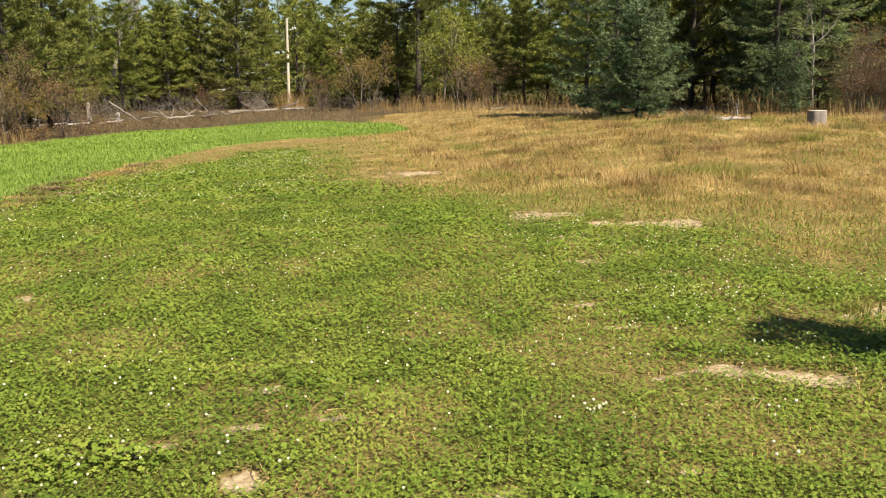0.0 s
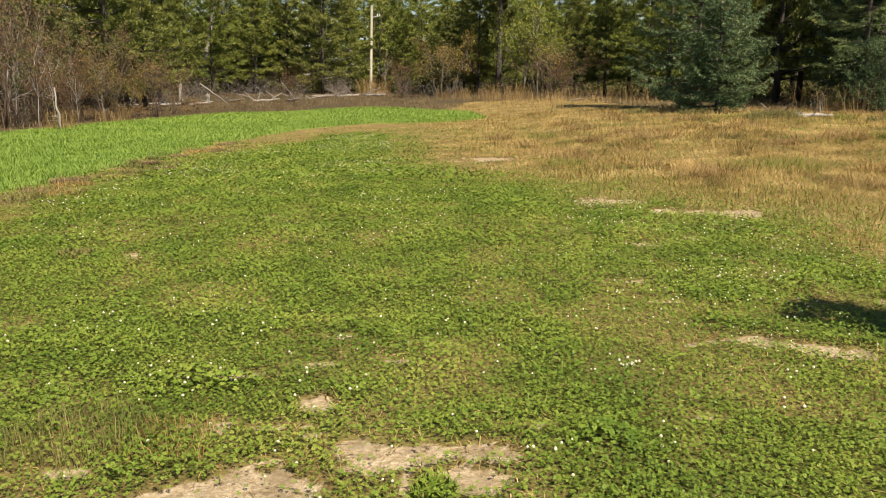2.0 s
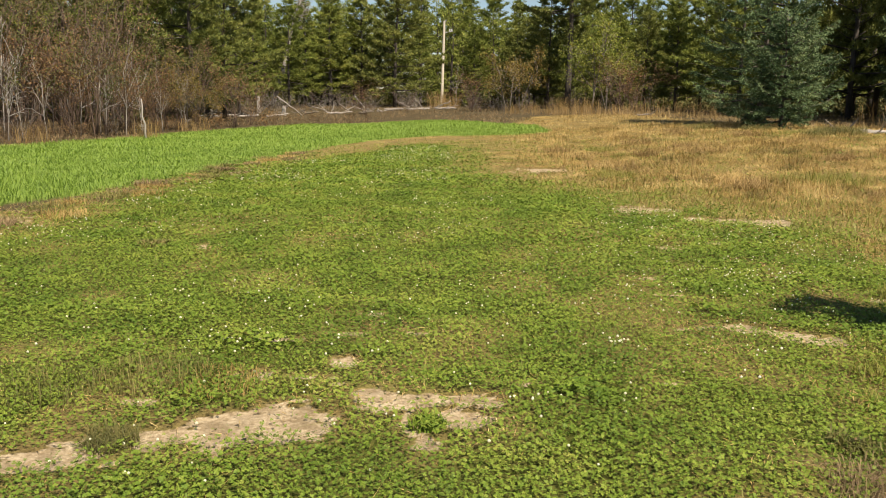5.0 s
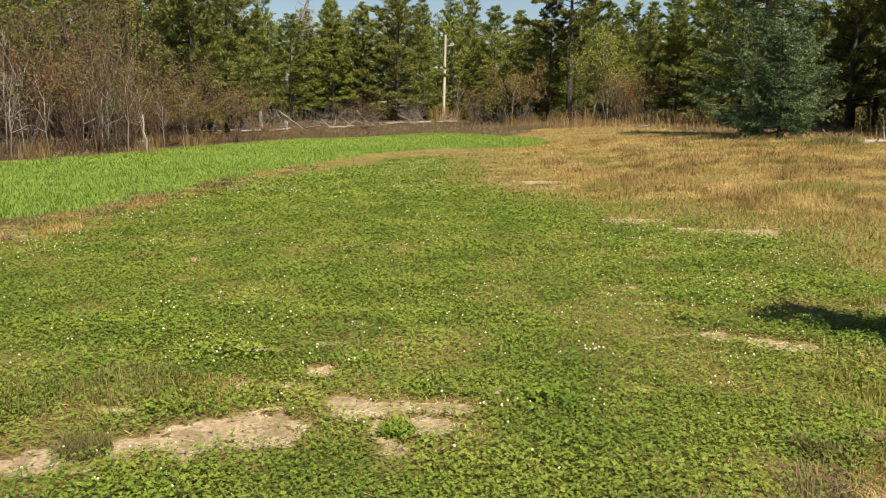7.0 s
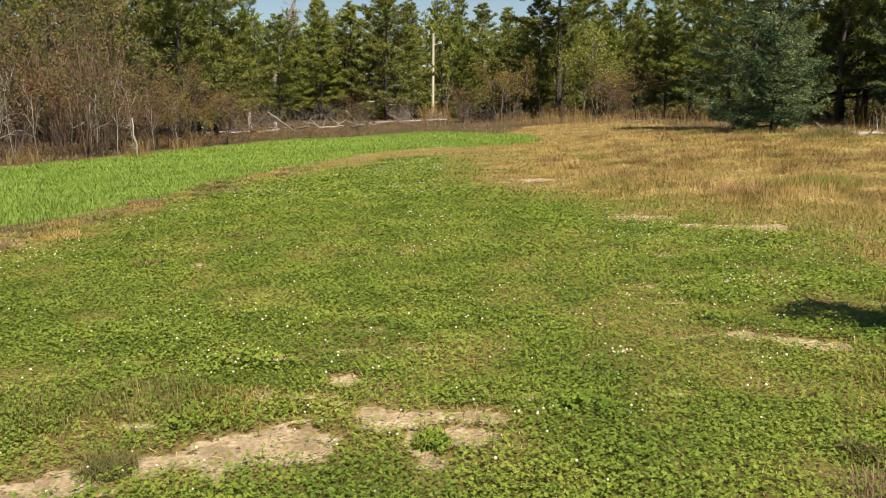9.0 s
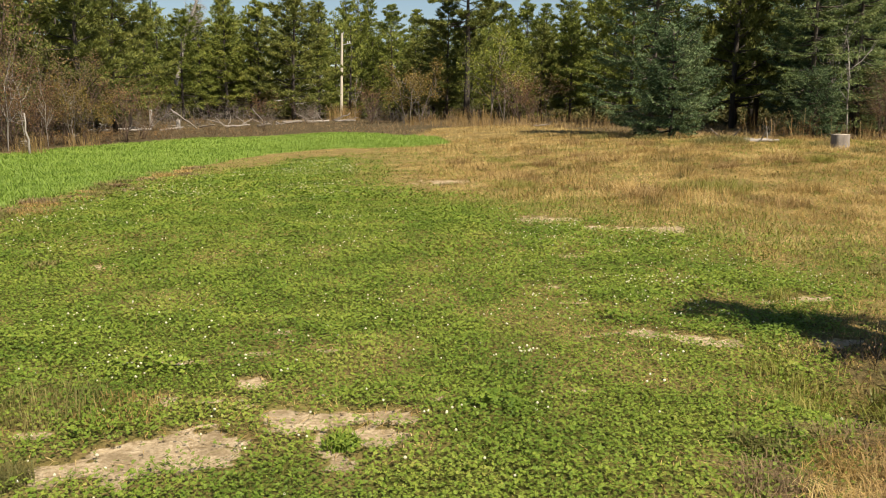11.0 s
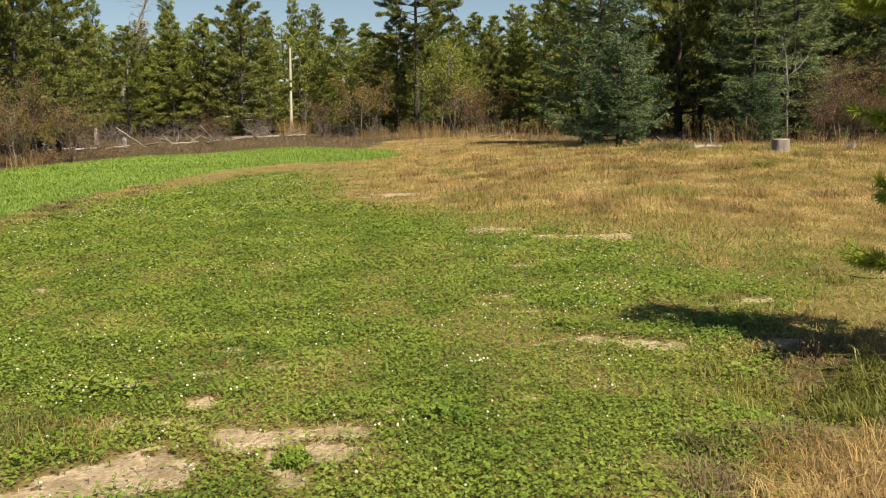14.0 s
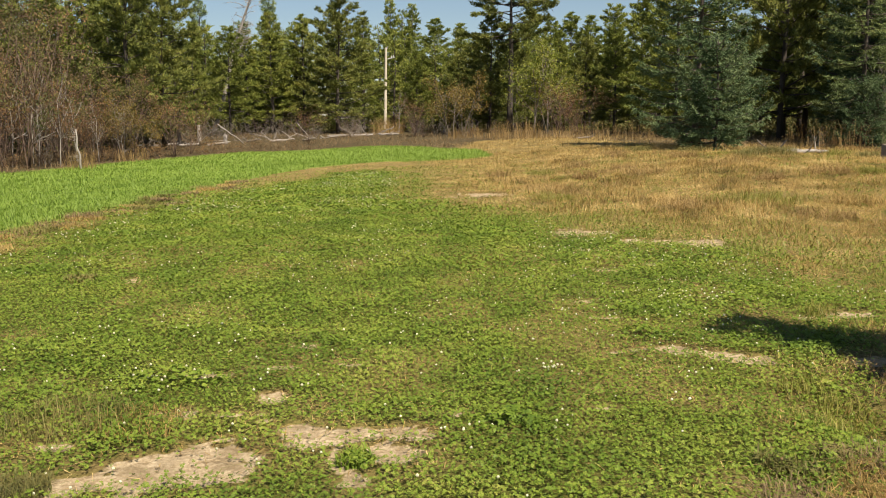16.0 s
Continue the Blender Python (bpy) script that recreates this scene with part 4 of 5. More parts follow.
MAKERS = {
    "jack_a": jack(11, 2.3, 0.9, 0.65, M_JACK, "olive-green jack pine with ragged upturned boughs"),
    "jack_b": jack(12, 2.6, 1.2, 0.5, M_JACK, "broad olive-green jack pine at the wood's edge"),
    "jack_c": jack(13, 1.8, 0.6, 0.8, M_JACK, "slim pointed jack pine at the wood's edge"),
    "dark_a": jack(14, 3.0, 0.8, 0.6, M_DARKPINE, "dark dense pine with shaded lower boughs", nb=115),
    "dark_b": jack(15, 2.6, 1.1, 0.55, M_DARKPINE, "dark green pine beside the clearing"),
    "far_a": jack(18, 2.4, 0.6, 0.55, M_JACK, "olive-green pine deeper in the wood", 0.17, 65, 7, 0.27, 0.095),
    "far_b": jack(19, 2.7, 0.8, 0.5, M_JACK, "broad olive-green pine deeper in the wood", 0.17, 65, 7, 0.27, 0.095),
    "far_c": jack(20, 2.6, 0.8, 0.55, M_DARKPINE, "dark green pine deeper in the wood", 0.17, 65, 7, 0.27, 0.095),
    "young": lambda: tufted("young_pine", "blue-green young pine with a sharp leader", 16, 10.5, 0.8, 1.8, 0.75, 80, 0.11, 22, 0.19, 0.05, M_BLUEPINE, M_BARK, 0.11, "pines along the wood's edge", 0.9),
    "open": lambda: tufted("tall_pine", "tall old pine with a bare trunk and open tufted crown", 17, 13.0, 6.0, 3.7, 0.16, 60, 0.10, 20, 0.22, 0.055, M_DARKPINE, M_BARK, 0.24, "", 0.16, 0.35),
    "spruce_a": lambda: spruce("spruce", "blue-green spruce with dense boughs to the ground", 21, 9.5, 0.2, 2.5, 0.7, 150, -0.10, 0.45, M_SPRUCE, M_BARK, 0.11, "spruces beside the field"),
    "spruce_b": lambda: spruce("spruce", "blue-green spruce with loose boughs and dead twigs", 22, 9.0, 0.3, 2.1, 0.7, 125, -0.15, 0.45, M_BLUEPINE, M_BARK, 0.10, "spruces beside the field", 0.85),
    "bush_spruce": lambda: spruce("young_spruce", "rounded young spruce against a taller one", 23, 3.2, 0.15, 1.7, 0.42, 85, 0.0, 0.7, M_SPRUCE, M_BARK, 0.06, "spruces beside the field", 1.2),
    "brown_a": lambda: broadleaf("thicket_shrub", "tall thin shrub with sparse withered brown leaves", 31, 6.0, 7, 0.028, M_BROWNLEAF, M_TWIG, 0.115, 9, "thicket shrubs", fan=0.9, kids=3),
    "brown_b": lambda: broadleaf("thicket_shrub", "tall thin shrub with olive and brown leaves", 32, 6.5, 6, 0.030, M_OLIVELEAF, M_TWIG, 0.115, 12, "thicket shrubs", fan=0.8, kids=3),
    "brown_c": lambda: broadleaf("thicket_shrub", "thin shrub with rusty red leaves", 33, 4.0, 8, 0.020, M_REDLEAF, M_TWIG, 0.11, 5, "thicket shrubs", fan=0.7, kids=3),
    "bare_a": lambda: broadleaf("bare_shrub", "leafless grey-brown shrub of thin stems", 34, 3.4, 6, 0.016, None, M_TWIG, 0.1, 0, "bare shrubs", fan=0.9, spread=0.45),
    "bare_b": lambda: broadleaf("bare_shrub", "leafless grey shrub of thin crooked stems", 35, 2.4, 6, 0.014, None, M_GREYBARK, 0.1, 0, "bare shrubs", fan=0.8, spread=0.6),
    "low": lambda: broadleaf("low_shrub", "low dull-brown shrub along the strip", 36, 1.0, 6, 0.008, M_BROWNLEAF, M_TWIG, 0.07, 4, "low shrubs", fan=0.7, spread=0.6, kids=3),
    "orange": lambda: broadleaf("small_birch", "small pale-stemmed tree with orange-brown leaves", 37, 5.2, 2, 0.055, M_ORANGELEAF, M_GREYBARK, 0.16, 5, "", depth=3, kids=4, spread=0.6, fan=0.1, category="birch tree"),
    "yellow": lambda: broadleaf("yellowing_tree", "bushy tree with yellow-green leaves", 38, 6.6, 3, 0.06, M_YELLOWLEAF, M_GREYBARK, 0.17, 5, "", depth=3, kids=4, spread=0.6, fan=0.4, category="tree"),
    "twiggy": lambda: broadleaf("dead_tree", "bleached dead sapling with bare branches", 39, 4.5, 1, 0.05, None, M_DEADWOOD, 0.1, 0, "dead saplings", depth=2, kids=6, spread=0.7, fan=0.05, category="dead tree"),
}

random.seed(5)
# row along the far edge, from the thicket to the spruces
ROW = [("dark_a", -0.262, 52, 1.08, 1.0), ("dark_b", -0.300, 47, 1.08, 1.1), ("jack_b", -0.345, 50, 1.05, 1.0), ("jack_a", -0.305, 58, 1.05, 1.0), ("jack_b", -0.40, 48, 1.05, 1.05), ("jack_a", -0.45, 46, 1.0, 1.0), ("jack_b", -0.50, 44, 1.0, 1.0), ("dark_b", -0.55, 42, 1.0, 1.0),
       ("young", -0.2166, 84, 1.22, 0.9), ("jack_a", -0.225, 66, 0.78, 1.1), ("jack_b", -0.185, 64, 0.72, 1.2), ("young", -0.139, 78, 1.18, 0.9), ("jack_a", -0.135, 68, 0.86, 1.25), ("jack_b", -0.10, 70, 0.85, 1.2), ("jack_c", -0.165, 72, 0.85, 1.1),
       ("dark_a", -0.060, 67, 1.06, 1.1), ("jack_a", -0.030, 76, 0.92, 1.1), ("jack_c", 0.0039, 85, 1.20, 1.0), ("jack_c", 0.0297, 86, 1.17, 1.05), ("jack_a", 0.018, 80, 0.85, 1.3), ("jack_b", 0.055, 82, 0.95, 1.2), ("jack_a", 0.085, 84, 0.95, 1.2), ("dark_b", 0.105, 70, 0.72, 1.2),
       ("open", 0.1429, 61, 1.0, 1.0), ("dark_b", 0.120, 64, 0.82, 1.1), ("dark_a", 0.150, 66, 0.70, 1.0), ("jack_b", 0.165, 80, 0.98, 1.2), ("jack_a", 0.190, 82, 0.98, 1.2), ("jack_b", 0.215, 80, 0.98, 1.25), ("jack_a", 0.240, 82, 1.0, 1.2), ("jack_b", 0.265, 74, 0.98, 1.2),
       ("dark_b", 0.235, 60, 0.62, 1.3), ("jack_b", 0.270, 58, 0.66, 1.2), ("jack_a", 0.300, 60, 0.92, 1.1), ("jack_b", 0.325, 54, 1.0, 1.1), ("jack_a", 0.345, 48, 0.98, 1.0), ("dark_a", 0.48, 44, 1.0, 1.0), ("jack_b", 0.56, 42, 1.0, 1.1), ("jack_a", 0.62, 38, 1.0, 1.1), ("dark_a", 0.70, 40, 0.95, 1.1), ("jack_a", 0.76, 42, 1.0, 1.1), ("dark_b", 0.83, 38, 0.95, 1.1), ("dark_a", 0.92, 38, 0.95, 1.1)]
for kind, slope, y, size, wide in ROW:
    plant(kind, slope, y, size, None, wide)
# lower pines that fill the row
for k in range(26):
    slope = -0.25 + 0.50 * (k + random.uniform(0, 1)) / 26
    if abs(slope) > 0.02 and abs(slope + 0.066) > 0.025:
        plant(random.choice(("jack_a", "jack_b", "dark_b")), slope, 73 + random.uniform(-3, 3) - 30 * max(0, slope - 0.12), random.uniform(0.55, 0.78), None, 1.3)
# deeper rows that close the gaps
for y, step, kinds in ((84, 0.050, ("far_a", "far_b")), (76, 0.052, ("far_a", "far_b")), (92, 0.042, ("far_a", "far_b", "far_c")), (106, 0.044, ("far_b", "far_a"))):
    s = -0.62
    while s < 0.97:
        low = (0.80 if y < 88 else 1.0) * (0.90 if 0.13 < s < 0.29 or 0.02 < s < 0.10 else 1.0)
        plant(random.choice(kinds), s + random.uniform(-0.012, 0.012), y + random.uniform(-4, 4), low * random.uniform(0.88, 1.1), None, 1.25)
        s += step
for slope, y, size in ((-0.28, 62, 0.95), (-0.32, 56, 0.95), (-0.36, 54, 1.0), (-0.40, 52, 1.0), (-0.43, 56, 1.0), (-0.47, 50, 1.0), (-0.51, 50, 1.0), (-0.56, 48, 1.0), (-0.60, 46, 1.0), (0.37, 56, 0.95), (0.40, 52, 1.0), (0.45, 50, 1.0), (0.50, 48, 1.0), (0.55, 50, 1.0), (0.60, 46, 1.0), (0.66, 46, 1.0), (0.73, 46, 1.0), (0.80, 44, 1.0), (0.88, 42, 1.0)):
    plant(random.choice(("far_c", "far_b")), slope, y, size, None, 1.2)

# the spruces
plant("spruce_a", 0.370, 31.5, 1.08, 20, 0.93)
plant("bush_spruce", 0.396, 28.2, 1.08, 60, 0.88)
# dark-needled pines in the gap, their colour standing in for its deep shade
plant("dark_a", 0.476, 40.0, 1.25, 140, 0.9)
plant("dark_b", 0.506, 43.0, 1.3, 60, 0.9)
# spruces at 0.578 and 0.680 have height added to shade that gap
plant("spruce_a", 0.578, 33.0, 1.3, 75, 0.72)
plant("spruce_b", 0.575, 30.0, 1.0, 80, 0.95)
plant("spruce_a", 0.620, 34.5, 1.35, 250, 0.8)
plant("spruce_a", 0.680, 33.5, 1.3, 200, 0.8)
plant("spruce_b", 0.640, 30.5, 1.05, 10, 0.9)
plant("bush_spruce", 0.585, 28.4, 0.72, 200, 0.8)
plant("spruce_b", 0.635, 31.0, 0.9, 300, 0.9)
plant("dark_b", 0.72, 33.5, 0.95, 40, 1.0)
plant("spruce_b", 0.78, 32.0, 0.95, 130, 1.0)
plant("dark_a", 0.85, 32.5, 0.9, 220, 1.0)
for slope, y, size in ((0.452, 24.3, 0.40), (0.47, 23.8, 0.36), (0.60, 22.8, 0.32), (0.53, 24.0, 0.3)):
    plant("low", slope, y, size)
# grey trunks that stand among them
plant("twiggy", 0.607, 30.0, 1.1, 10, 0.45)
plant("twiggy", 0.630, 28.6, 0.9, 50, 0.7)
plant("twiggy", 0.70, 30.0, 0.6, 120, 1.2)

# leafy small trees by the old pine
plant("orange", 0.0757, 60, 0.9, 0, 1.2)
plant("orange", 0.088, 62, 0.95, 100, 1.1)
plant("yellow", 0.172, 57, 1.0, 0, 0.95)
plant("yellow", 0.190, 58, 0.82, 120, 1.0)
plant("brown_c", 0.208, 55, 0.95, 0, 1.3)
plant("brown_c", 0.228, 54, 0.85, 80, 1.3)

# thicket on the left side
def wood_edge(slope):
    """How far off the wood begins beyond the strip on a line of sight."""
    return float(np.interp(slope, [-0.60, -0.56, -0.40, -0.27, -0.16], [24.5, 25.5, 31.0, 38.5, 47.0]))


random.seed(9)
for k in range(36):
    y = random.uniform(29, 46)
    slope = -0.60 + 0.31 * (k + random.uniform(0, 1)) / 36
    plant(random.choice(("brown_a", "brown_b", "brown_a", "brown_b", "brown_c")), slope, max(y, wood_edge(slope) + random.uniform(1.5, 6)), random.uniform(0.8, 1.15) if slope < -0.36 else random.uniform(0.5, 0.75))
for k in range(22):
    slope = -0.60 + 0.40 * (k + random.uniform(0, 1)) / 22
    plant(random.choice(("bare_a", "brown_c", "bare_b", "low")), slope, wood_edge(slope) + random.uniform(1.2, 4.0), random.uniform(0.6, 0.9))
for k in range(16):
    slope = -0.56 + 0.27 * (k + random.uniform(0, 1)) / 16
    plant("twiggy", slope, wood_edge(slope) + random.uniform(1.0, 5.0), random.uniform(0.45, 1.05), None, 0.6)
plant("orange", -0.308, wood_edge(-0.308) + 2.0, 0.66, 40, 0.9)
plant("orange", -0.285, wood_edge(-0.285) + 3.0, 0.5, 140, 0.9)
# low brush behind the fallen logs
for k in range(44):
    slope = -0.29 + 0.40 * (k + random.uniform(0, 1)) / 44
    plant(random.choice(("low", "low", "bare_b", "bare_b")), slope, 55.5 + 30 * (slope + 0.27) + random.uniform(0, 3.0) if slope < 0.03 else 60 - 40 * max(0, slope - 0.03) + random.uniform(0, 3), random.uniform(0.5, 0.8), None, 1.2)
# brown brush wall beyond the stumps
for k in range(30):
    slope = 0.668 + 0.31 * (k + random.uniform(0, 1)) / 30
    plant(random.choice(("brown_c", "brown_a", "brown_a", "bare_a")), slope, 27.2 - 7 * (slope - 0.64) + random.uniform(0, 2.5), random.uniform(0.32, 0.5), None, 1.15)
# bare shrubs along the far edge
for k in range(30):
    slope = -0.24 + 0.62 * (k + random.uniform(0, 1)) / 30
    if not 0.25 < slope < 0.33:
        plant(random.choice(("bare_a", "bare_b", "bare_b", "brown_c")), slope, 60 + random.uniform(-4, 5) - 40 * max(0, slope - 0.1), random.uniform(0.5, 0.8))
for k in range(16):
    slope = 0.50 + 0.42 * (k + random.uniform(0, 1)) / 16
    plant(random.choice(("bare_a", "bare_b", "low")) if slope < 0.66 else random.choice(("brown_a", "bare_a", "bare_b")), slope, 28.5 - 8 * (slope - 0.5) + random.uniform(0, 3), random.uniform(0.3, 0.5))
for k in range(34):
    slope = -0.60 + 0.60 * (k + random.uniform(0, 1)) / 40
    plant("low", slope, (wood_edge(slope) if slope < -0.2 else 42 + 50 * (slope + 0.2)) + random.uniform(1.0, 3.0), random.uniform(0.4, 0.75))


# ---- undergrowth in the wood ----
x, y = scatter(rng, -48, 84, 44, 100, 1.9)
keep = (x > -0.66 * y) & (x < 0.98 * y) & (y > 72 - 44 * sstep(0.15, 0.5, x / y) - 30 * sstep(0.12, 0.4, -x / y))
x, y = np.repeat(x[keep], 9), np.repeat(y[keep], 9)
n = len(x)
p_u = on_land(x, y) + np.stack([rng.normal(0, 0.45, n), rng.normal(0, 0.45, n), np.abs(rng.normal(0, 0.7, n)) * (0.3 + 0.8 * fbm(x * 0.25, y * 0.25, 141))], 1)
v, q = slivers(p_u, unit(rng.normal(0, 1, (n, 3)) + np.array([0, 0, 0.5])), unit(rng.normal(0, 1, (n, 3))), rng.uniform(0.15, 0.5, n), rng.uniform(0.05, 0.13, n))
stuff("undergrowth", mesh_np("undergrowth", v, None, q), M_OLIVELEAF, "dull brown and olive undergrowth inside the wood", "undergrowth")


# ---- russet grass along the far edge ----
def reed_clump(slope, y, rad, n, h, label="tall russet grass clump at the wood's edge"):
    x, y, _ = spot(slope, y)
    tussock("tall_grass_clump", x, y, rad, int(n * 0.8), h, 0.9, 0.004 + 0.0002 * y, M_REED, label, "grass clump", "russet grass clumps")


for slope, y, rad, n, h in ((-0.003, 66, 1.3, 420, 1.5), (0.125, 52, 1.2, 160, 0.9), (0.150, 50, 1.4, 260, 1.3), (0.165, 48, 0.9, 120, 1.0), (0.185, 46, 1.2, 90, 0.7), (0.25, 44, 1.5, 110, 1.0), (0.285, 42, 1.5, 130, 1.1), (0.31, 40, 1.0, 70, 0.9),
                            (0.51, 27.4, 0.6, 40, 1.15), (0.545, 27.2, 0.6, 60, 1.1), (0.575, 26.8, 0.5, 40, 0.9), (0.09, 56, 1.2, 200, 0.9), (0.215, 46, 1.2, 160, 0.8), (0.75, 24.5, 1.2, 110, 0.75), (0.69, 25.2, 0.8, 80, 0.8), (0.645, 25.6, 0.8, 60, 0.9), (0.82, 24.0, 1.0, 110, 0.9), (0.78, 23.4, 0.7, 90, 0.6), (0.72, 22.6, 0.5, 70, 0.45), (-0.30, 36.5, 0.7, 150, 0.8), (-0.36, 31.8, 0.6, 150, 0.9), (-0.50, 28, 0.7, 160, 0.8)):
    reed_clump(slope, y, rad, n, h)
x, y = scatter(rng, -20, 24, 25, 66, 24)
d_, o_, s_, l_, c_ = zones(x, y)
keep = meadow_wedge(x, y, 3) & (l_ > 0.4) & (rng.uniform(0, 1, len(x)) < sstep(0.35, 0.6, fbm(x * 0.4, y * 0.4, 131)))
x, y = x[keep], y[keep]
n = len(x)
grass_field("edge_grass", (x, y), rng.uniform(0.06, 0.34, n), rng.uniform(0.5, 2.2, n), 0.016 * rng.uniform(0.7, 1.4, n), M_DRYWEED, "withered russet undergrowth at the wood's edge", "grass")


# ---- pole, snag, logs, stumps ----
def turned(rows, sides=14):
    """A body of revolution from (radius, height) rows, closed at both ends."""
    bm = bmesh.new()
    rings = []
    for r, z in rows:
        rings.append([bm.verts.new((r * math.cos(2 * math.pi * k / sides), r * math.sin(2 * math.pi * k / sides), z)) for k in range(sides)])
    for a, b in zip(rings, rings[1:]):
        for k in range(sides):
            bm.faces.new((a[k], a[(k + 1) % sides], b[(k + 1) % sides], b[k]))
    bm.faces.new(rings[0][::-1])
    bm.faces.new(rings[-1])
    return bm


px_, py_, pz_ = -0.02, 70.0, float(land(0, 70)) - 0.25
pole = thing("utility_pole", "weathered bare wooden utility pole at the field's end", "utility pole")
pole.location = (px_, py_, pz_)
pole.rotation_euler = (0, radians(1.3), 0)
part("shaft", turned([(0.125, -0.3), (0.12, 0.5), (0.112, 2.5), (0.10, 5.0), (0.088, 6.95), (0.08, 7.05)]), M_POLE, pole)
arm = turned([(0.03, 0), (0.03, 0.62), (0.022, 0.64)], 8)
arm_ob = part("bracket_arm", arm, M_METAL, pole, "small steel bracket arm")
arm_ob.matrix_basis = pose(0.10, 0, 6.15, 0, 78, 0)
for dx, dz in ((0.45, 6.25), (0.62, 6.28)):
    part("insulator", turned([(0.035, 0), (0.06, 0.05), (0.035, 0.09), (0.06, 0.13), (0.03, 0.19)], 10), M_INSUL, pole, "pale porcelain insulator").location = (dx, 0, dz - 0.02)
part("top_pin", turned([(0.025, 0), (0.025, 0.10), (0.05, 0.12), (0.04, 0.2)], 8), M_METAL, pole, "short steel top pin").location = (0.12, 0, 6.95)
plant("twiggy", 0.012, 68, 0.75, 30, 0.8)

# leaning dead snag
g = np.random.default_rng(51)
sx, sy, sz = spot(-0.206, 67.0)
snag = thing("dead_snag", "tall bleached leaning dead tree with broken branches", "dead tree")
snag.location = (sx, sy, sz)
hs = np.linspace(-0.2, 13.0, 8)
pts = np.stack([0.30 * hs + 0.12 * np.sin(hs * 0.7), 0.05 * hs, hs], 1)
wood = [chain(pts, np.linspace(0.19, 0.05, 8), 8)]
part("trunk", mesh_np("trunk", *wood[0], smooth=True), M_DEADWOOD, snag)
for k in range(84):
    h = g.uniform(6.0, 12.9)
    o = np.array([np.interp(h, hs, pts[:, 0]), np.interp(h, hs, pts[:, 1]), h])
    bits, tips = [], []
    a = g.uniform(0, 2 * math.pi)
    limbs(g, o, (math.cos(a), math.sin(a) * 0.8, g.uniform(-0.25, 0.35)), g.uniform(0.5, 1.0) * (0.6 + h * 0.09), 0.028, 1, bits, tips, 0.5, 3, 0.16)
    v, q = joined(bits)
    part("branch", mesh_np("branch", v, q, smooth=True), M_DEADWOOD, snag)

# fallen logs and brush heaps at the strip's far edge
def log(x, y, length, r, turn, tilt, mat, label, name="fallen_log", dz=0.0):
    g = np.random.default_rng(int(abs(x * 97 + y * 31)) + 1)
    n = 7
    s = np.linspace(-0.5, 0.5, n) * length
    p = np.stack([s, g.normal(0, 0.02 * length, n), g.normal(0, 0.01 * length, n)], 1)
    bits = [chain(p, np.linspace(r, r * 0.6, n) * g.uniform(0.9, 1.1, n), 8)]
    for _ in range(3):
        i = g.integers(1, n - 1)
        e = p[i] + g.normal(0, 1, 3) * np.array([0.15, 0.25, 0.25])
        bits.append(tubes([p[i]], [e], r * 0.35, r * 0.15, 5))
    v, q = joined(bits)
    ob = part(name, mesh_np(name, v, q, smooth=True), mat)
    lift = abs(math.sin(radians(tilt))) * length / 2 + r * 0.55
    ob.matrix_basis = pose(x, y, float(land(x, y)) + lift + dz, 0, -tilt, turn)
    return tagged(ob, label, "log", "fallen logs")


random.seed(14)
for slope, y, length, r, turn, tilt in ((-0.262, 52.5, 2.8, 0.10, 5, 3), (-0.235, 53, 2.4, 0.12, -8, 2), (-0.20, 54, 2.6, 0.10, 20, 2), (-0.16, 56, 2.2, 0.09, -15, 4), (-0.125, 57, 2.6, 0.10, 8, 2), (-0.095, 58, 2.0, 0.09, 25, 3),
                                        (-0.062, 61, 2.2, 0.16, 0, 2), (-0.032, 62, 2.6, 0.12, 3, 1), (0.0, 63, 2.4, 0.10, -5, 1), (0.235, 44.5, 1.7, 0.07, 10, 2), (-0.30, 47, 2.6, 0.08, 30, 6), (-0.28, 50, 3.4, 0.07, -20, 10)):
    x, y, z = spot(slope, y)
    log(x, y, length * 0.62, r * 0.8, turn * 2.2, tilt * 2.0, M_DEADWOOD if length > 2.3 else M_GREYBARK, "bleached fallen log at the wood's edge")
for slope, y, length, r, turn, tilt in ((-0.185, 54.5, 2.6, 0.07, 5, -38), (-0.10, 59, 1.8, 0.06, 15, -50), (-0.215, 56, 1.6, 0.05, -30, 35)):
    x, y, z = spot(slope, y)
    log(x, y, length * 0.8, r * 0.6, turn, tilt, M_DEADWOOD, "bleached broken limb propped on the brush", "broken_limb")
for k in range(34):
    slope = -0.27 + 0.28 * (k + random.uniform(0, 1)) / 34
    x, y, z = spot(slope, 53.5 + 34 * (slope + 0.27) + random.uniform(-0.6, 1.4))
    log(x, y, random.uniform(0.6, 1.6), random.uniform(0.02, 0.045), random.uniform(0, 180), random.uniform(-35, 35), random.choice((M_DEADWOOD, M_GREYBARK)), "weathered broken branch in the brush heap", "broken_branch")


